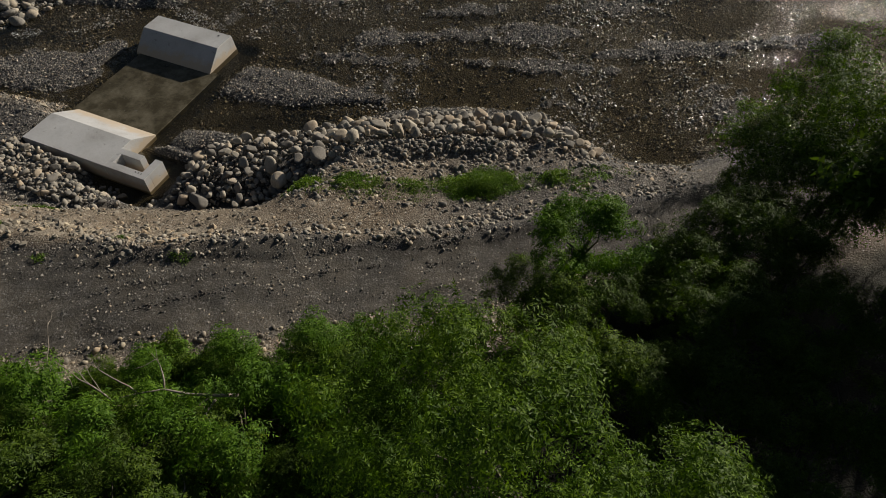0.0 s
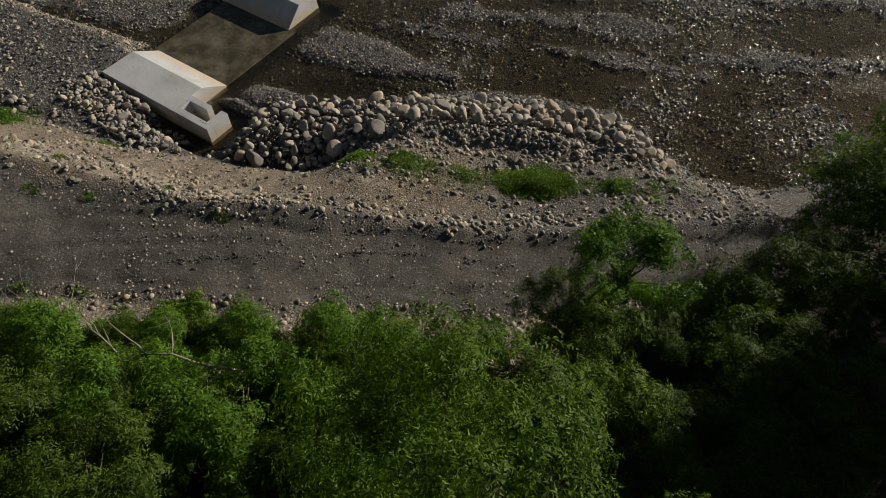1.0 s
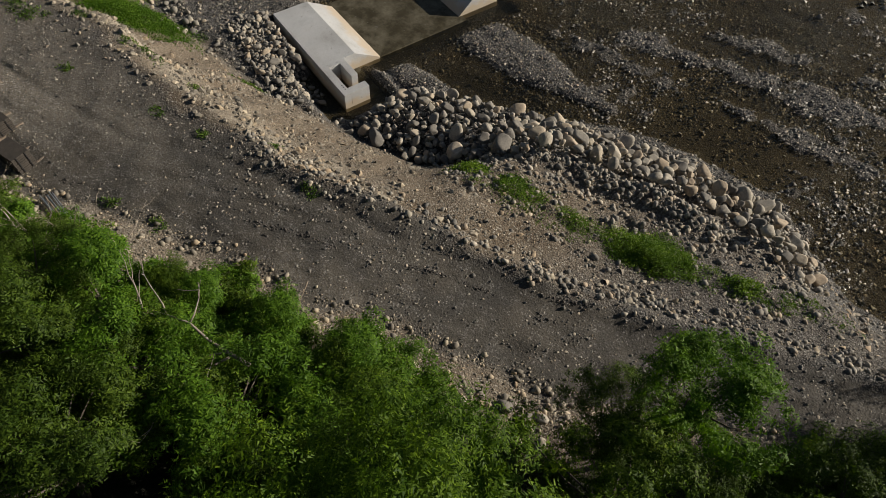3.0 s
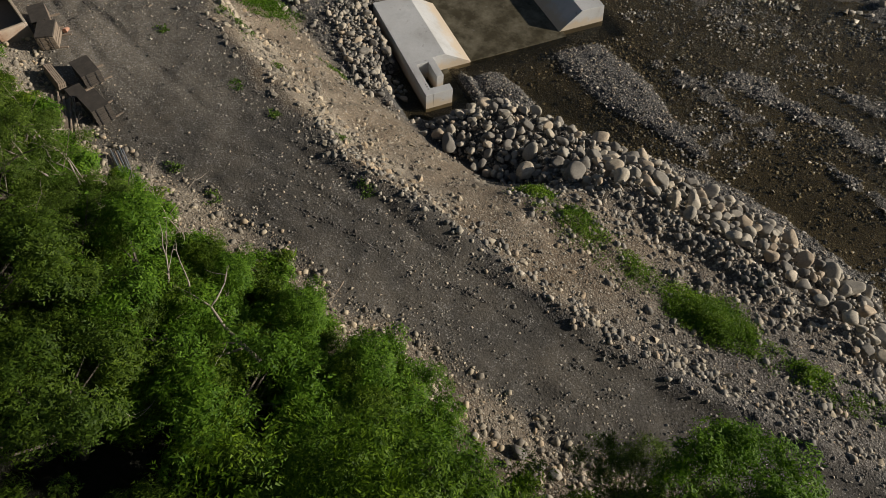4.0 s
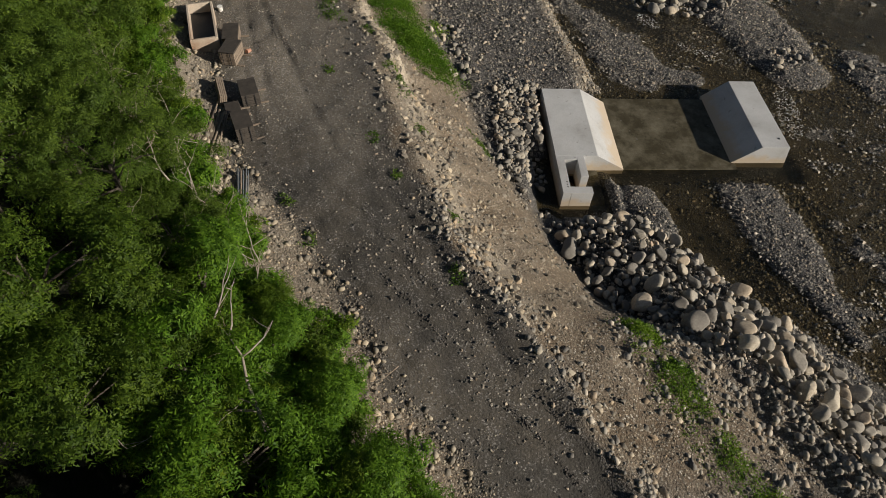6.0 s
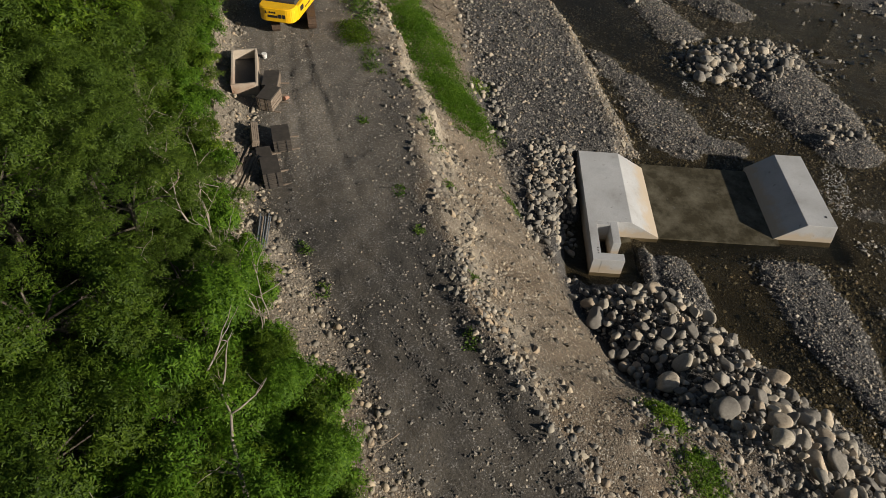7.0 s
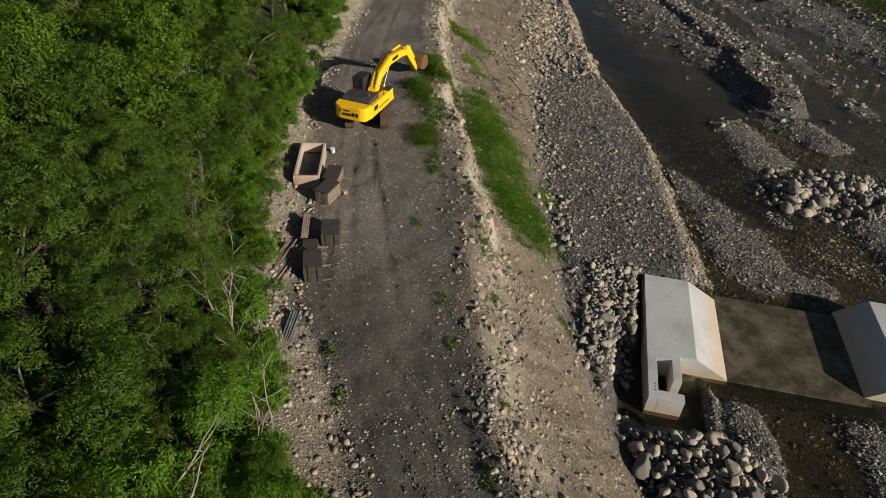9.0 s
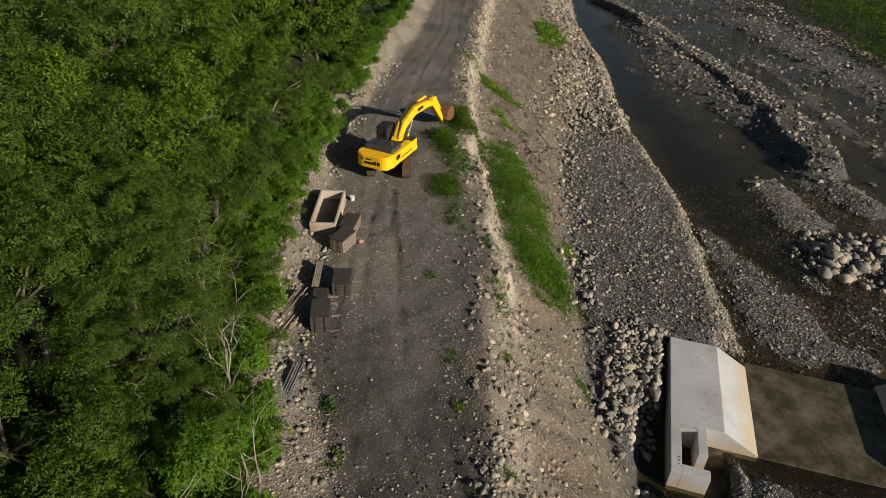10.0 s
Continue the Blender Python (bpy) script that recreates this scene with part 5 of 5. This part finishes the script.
        place_tree(r.choice(BUSHES), x, y, r.uniform(1.0, 1.7), r.uniform(0, 6.28), "shaded bush under the forest trees", "undergrowth", "bush")
    for x, y, s in ((-3.3, 12.9, 0.75), (-4.8, 11.4, 1.0), (-7.6, 10.8, 0.9), (-10.6, 9.8, 0.8),
                    (-2.6, 9.4, 1.2), (-6.2, 8.3, 1.2), (-9.8, 7.2, 1.15), (-13.4, 7.8, 1.2), (-0.4, 10.6, 1.2)):
        place_tree(EDGE, x, y, s, x * 2.1, "bright green broad-leaved sapling at the forest edge", "edge saplings")
    for _ in range(120):
        x = r.uniform(-95, -9)
        y = float(tree_line(x)) - r.uniform(0.1, 1.6)
        place_tree(r.choice(BUSHES[:2]), x, y, r.uniform(0.5, 0.95), r.uniform(0, 6.28), "bright leafy bush spilling over the stony margin", "roadside bushes", "bush")
    for _ in range(150):
        x = r.uniform(-75, 14)
        y = float(tree_line(x)) - r.uniform(0.8, 3.6)
        if -2.6 < x < 2.6 and y > 11:
            continue
        place_tree(r.choice(BUSHES), x, y, r.uniform(0.6, 1.1), r.uniform(0, 6.28), "leafy bush at the forest edge beside the road", "roadside bushes", "bush")


build_forest()


def weed_patch(label, cx, cy, rx, ry, turn, n, tall, leaf, mat, name="weeds", clump=0.28):
    """Low leafy growth on the bank, as one mesh."""
    r = np.random.RandomState(int(abs(cx * 13 + cy * 7)) + n)
    k = max(6, n // 22) if n < 5000 else n // 40
    a, d = r.uniform(0, 2 * np.pi, k), np.sqrt(r.uniform(0, 1, k)) * (1 + 0.18 * r.normal(size=k))
    px, py = rx * d * np.cos(a), ry * d * np.sin(a)
    c, s = math.cos(turn), math.sin(turn)
    X, Y = cx + px * c - py * s, cy + px * s + py * c
    idx = r.randint(0, k, n)
    x, y = X[idx] + r.normal(0, clump, n), Y[idx] + r.normal(0, clump, n)
    edge = np.clip(1.15 - d[idx], 0.25, 1)
    z = height(x, y) + tall * edge * r.uniform(0.1, 1.0, n) * (0.6 + 0.8 * r.uniform(0, 1, k)[idx])
    nn = r.normal(0, 0.55, (n, 3)) + np.array([0, 0, 0.8])
    nn /= np.linalg.norm(nn, axis=1)[:, None]
    v, f = leaf_cards(np.stack([x, y, z], -1), nn, leaf, leaf * 0.42, r)
    return tagged(new(name, mesh_from(name, v, f, mat)), label, "weeds", kind="stuff")


GREEN = "bright green leafy weeds growing on the stony bank"
weed_patch(GREEN, -45.0, 23.9, 10.5, 2.2, 0.03, 30000, 1.4, 0.15, LEAF_BRIGHT, clump=0.32)
weed_patch(GREEN, -37.0, 24.6, 3.6, 1.9, 0.25, 11000, 1.1, 0.14, LEAF_BRIGHT, clump=0.3)
weed_patch(GREEN, -69.8, 24.0, 4.6, 0.9, 0.72, 3200, 0.6, 0.22, LEAF_WEED)
weed_patch(GREEN, -61.5, 24.2, 3.0, 0.6, 0.4, 900, 0.5, 0.2, LEAF_WEED)
weed_patch(GREEN, -100, 35.6, 7.5, 2.6, -0.1, 5200, 0.7, 0.32, LEAF_WEED)
weed_patch("small green weeds on the gravel foot of the bank", -41.5, 27.6, 1.3, 0.5, 0.1, 700, 0.5, 0.15, LEAF_WEED)
weed_patch("green shrubs at the crest of the bank", -53.4, 19.6, 3.4, 1.6, 0.35, 6500, 1.1, 0.17, LEAF)
weed_patch("green shrubs at the crest of the bank", -41.0, 17.5, 1.8, 0.9, 0.1, 2600, 0.8, 0.15, LEAF)
weed_patch("green shrubs at the crest of the bank", -49.0, 17.7, 2.4, 0.9, 0.1, 3000, 0.8, 0.16, LEAF)
weed_patch("low green weeds along the crest of the bank", -45.5, 18.6, 3.0, 0.9, 0.0, 900, 0.5, 0.2, GRASS)
weed_patch("dense fresh green weeds beside the boulder heap", 1.6, 27.1, 2.2, 1.2, 0.3, 15000, 0.85, 0.11, LEAF_WEED, clump=0.2)
weed_patch("green weeds beside the boulder heap", -9.3, 26.4, 1.0, 0.8, 0, 2000, 0.5, 0.12, LEAF_WEED, clump=0.16)
weed_patch("green weeds beside the boulder heap", -6.0, 26.1, 1.5, 0.8, 0.1, 2400, 0.4, 0.11, LEAF_WEED, clump=0.18)
weed_patch("green weeds beside the boulder heap", -2.6, 26.4, 1.2, 0.6, 0.1, 900, 0.3, 0.11, LEAF_WEED, clump=0.18)
weed_patch("green weeds beside the boulder heap", 6.2, 28.2, 0.9, 0.6, 0.3, 800, 0.4, 0.15, LEAF_WEED, clump=0.16)
weed_patch("thin grass among stones on the bank", -4.0, 25.9, 6.0, 1.3, 0.08, 1700, 0.2, 0.12, GRASS, "grass", 0.22)
weed_patch("thin grass among stones on the bank", 7.5, 28.4, 4.5, 1.0, 0.35, 1300, 0.25, 0.13, GRASS, "grass", 0.2)
weed_patch("small grass tufts on the bank", -27.0, 25.3, 0.9, 0.4, 0.3, 350, 0.3, 0.14, GRASS, "grass", 0.14)
weed_patch("small grass tufts on the bank", -29.0, 20.6, 1.6, 0.7, 0.1, 500, 0.35, 0.15, GRASS, "grass", 0.18)
weed_patch("low weeds on the road shoulder", -37.5, 18.2, 2.2, 0.7, 0, 500, 0.35, 0.16, GRASS, "grass", 0.2)
for tx, ty in ((-13.2, 18.2), (-20.5, 17.6), (-23.5, 17.2), (-30.5, 16.6), (-17.0, 19.4), (-20.2, 12.0), (-17.4, 12.4), (-24.3, 20.4), (-34.0, 19.8)):
    weed_patch("small grass tuft on the road edge", tx, ty, 0.5, 0.35, 0, 130, 0.25, 0.14, GRASS, "grass", 0.12)
weed_patch("rough green growth on the far shore", -100, 104, 62, 15, -0.06, 40000, 1.5, 0.42, LEAF_OLIVE, clump=1.9)


# bare and broken branches
def branch(label, root, way, length, radius, seed, mat, name="bare_branch"):
    r = random.Random(seed)
    way = Vector(way).normalized()
    stem = []

    def grow(p, d, L, rad, depth):
        pts, rr = [p.copy()], [rad]
        offs = []
        for k in range(5):
            d = (d + Vector((r.gauss(0, 0.16), r.gauss(0, 0.16), r.gauss(0, 0.12)))).normalized()
            p = p + d * L / 5
            pts.append(p.copy())
            rr.append(rad * (1 - 0.16 * (k + 1)))
            if depth < 2 and r.random() < (0.75 if depth == 0 else 0.4):
                side = (d + Vector((r.gauss(0, 0.7), r.gauss(0, 0.7), r.gauss(0, 0.4)))).normalized()
                offs.append((p.copy(), side, L * r.uniform(0.35, 0.6), rad * 0.5))
        if depth == 0:
            stem.append(part(name, tube(pts, rr, 6), mat, shade=True))
        else:
            part("twig", tube(pts, rr, 5), mat, stem[0], shade=True)
        for o in offs:
            grow(*o, depth + 1)
    grow(Vector(root), way, length, radius, 0)
    return tagged(stem[0], label, "branch")


PALE = "pale bare broken branch sticking out of the foliage"
branch(PALE, (-6.6, 9.4, 4.6), (-0.9, -0.35, 0.12), 4.2, 0.075, 1, BARK)
branch(PALE, (-7.4, 9.2, 4.5), (-0.6, -0.8, 0.15), 3.2, 0.05, 2, BARK)
branch(PALE, (-9.0, 9.8, 3.4), (-0.6, -0.6, 0.3), 2.5, 0.033, 3, DEAD)
branch(PALE, (-23.6, 3.6, 4.6), (-0.6, -0.5, 0.45), 3.0, 0.078, 4, BARK)
branch(PALE, (-26.0, 4.4, 4.8), (0.2, 0.9, 0.3), 2.2, 0.065, 5, BARK)
branch(PALE, (-20.2, 7.2, 3.0), (-0.6, -0.1, 0.9), 2.7, 0.046, 6, BARK)
branch(PALE, (-21.4, 7.6, 2.6), (-0.5, 0.1, 1.0), 2.5, 0.039, 7, BARK)
branch("thick broken pale brown trunk lying across the foliage", (-23.3, 5.9, 4.6), (1.3, 1.1, -0.2), 1.9, 0.12, 8, DEAD)
for k, (bx, by, bz) in enumerate(((-15.3, 9.6, 1.6), (-15.1, 10.1, 1.5), (-19.0, 8.2, 2.2), (-19.5, 8.0, 2.4), (-17.0, 8.6, 2.0), (-14.0, 9.7, 1.4))):
    branch("slender pale bare trunk at the forest edge", (bx, by, bz), (-0.10, 0.06 * (k % 3), 1.0), 2.9 + 0.2 * (k % 2), 0.04, 400 + k, BARK)
branch(PALE, (-34.0, 2.2, 6.0), (-0.3, 0.6, 0.8), 2.4, 0.052, 9, BARK)
branch(PALE, (-42.0, 5.6, 5.0), (-0.2, 0.4, 0.9), 2.2, 0.065, 10, BARK)
branch(PALE, (-5.0, 9.9, 2.2), (-0.2, -0.9, 0.5), 1.7, 0.033, 11, DEAD)
for k in range(10):
    rr = random.Random(100 + k)
    bx = rr.uniform(-27, -16)
    by = float(tree_line(bx)) - rr.uniform(0.8, 4.5)
    branch("slender pale bare stem leaning out of the thicket", (bx, by, 2.2 + 0.25 * (float(tree_line(bx)) - by)), (rr.uniform(-0.5, 0.3), rr.uniform(-0.3, 0.5), 1.0), rr.uniform(2.0, 3.4), rr.uniform(0.02, 0.035), 200 + k, BARK)
branch("thin dead stick lying on the stony road margin", (-9.6, 14.4, 0.45), (0.55, -0.75, -0.02), 1.9, 0.025, 12, DEAD, "stick")
for k in range(15):
    rr = random.Random(300 + k)
    bx, by = rr.uniform(-58, -51), rr.uniform(26.0, 28.4)
    branch("dry brown brushwood caught on the bank", (bx, by, ground_at(bx, by) + 0.15), (rr.uniform(-1, 1), rr.uniform(-0.6, 0.6), 0.12), rr.uniform(1.4, 2.6), 0.05, 310 + k, DEAD, "brushwood")
branch("dry brown brushwood caught on the bank", (-58, 27.0, -2.6), (1, 0.2, -0.1), 4.0, 0.09, 13, DEAD, "brushwood")
branch("dry brown brushwood caught on the bank", (-63, 27.2, -2.0), (1, -0.2, -0.1), 5.0, 0.1, 14, DEAD, "brushwood")
branch("dry brown brushwood caught on the bank", (-55.5, 27.6, -3.2), (0.6, 0.6, 0.1), 2.6, 0.06, 15, DEAD, "brushwood")
branch("dead branch lying on the crest of the bank", (-49.5, 20.6, -0.6), (0.8, 0.5, -0.1), 2.8, 0.06, 16, DEAD, "brushwood")


# ---- broken water below the weir and between the stones ----
def foam(label, cx, cy, rx, ry, turn, n):
    r = np.random.RandomState(n + int(abs(cx)))
    a, d = r.uniform(0, 2 * np.pi, n), np.sqrt(r.uniform(0, 1, n))
    px, py = rx * d * np.cos(a), ry * d * np.sin(a)
    c, s = math.cos(turn), math.sin(turn)
    x, y = cx + px * c - py * s, cy + px * s + py * c
    z = water_level(x) + r.uniform(0.005, 0.05, n)
    nn = r.normal(0, 0.25, (n, 3)) + np.array([0, 0, 1.0])
    nn /= np.linalg.norm(nn, axis=1)[:, None]
    v, f = leaf_cards(np.stack([x, y, z], -1), nn, 0.16, 0.05, r)
    tagged(new("foam", mesh_from("foam", v, f, FOAM)), label, "foam", kind="stuff")


foam("white foam on the rapids beside the weir", -25.5, 51.2, 3.6, 0.9, -0.5, 420)
foam("white foam where the channel narrows", -40.2, 47.4, 1.4, 0.8, 0.3, 160)
foam("white foam where the channel narrows", -34.5, 49.2, 2.6, 0.5, 0.5, 120)
foam("ripples of foam on the far pool", -94, 47.5, 2.0, 0.8, 0.3, 60)
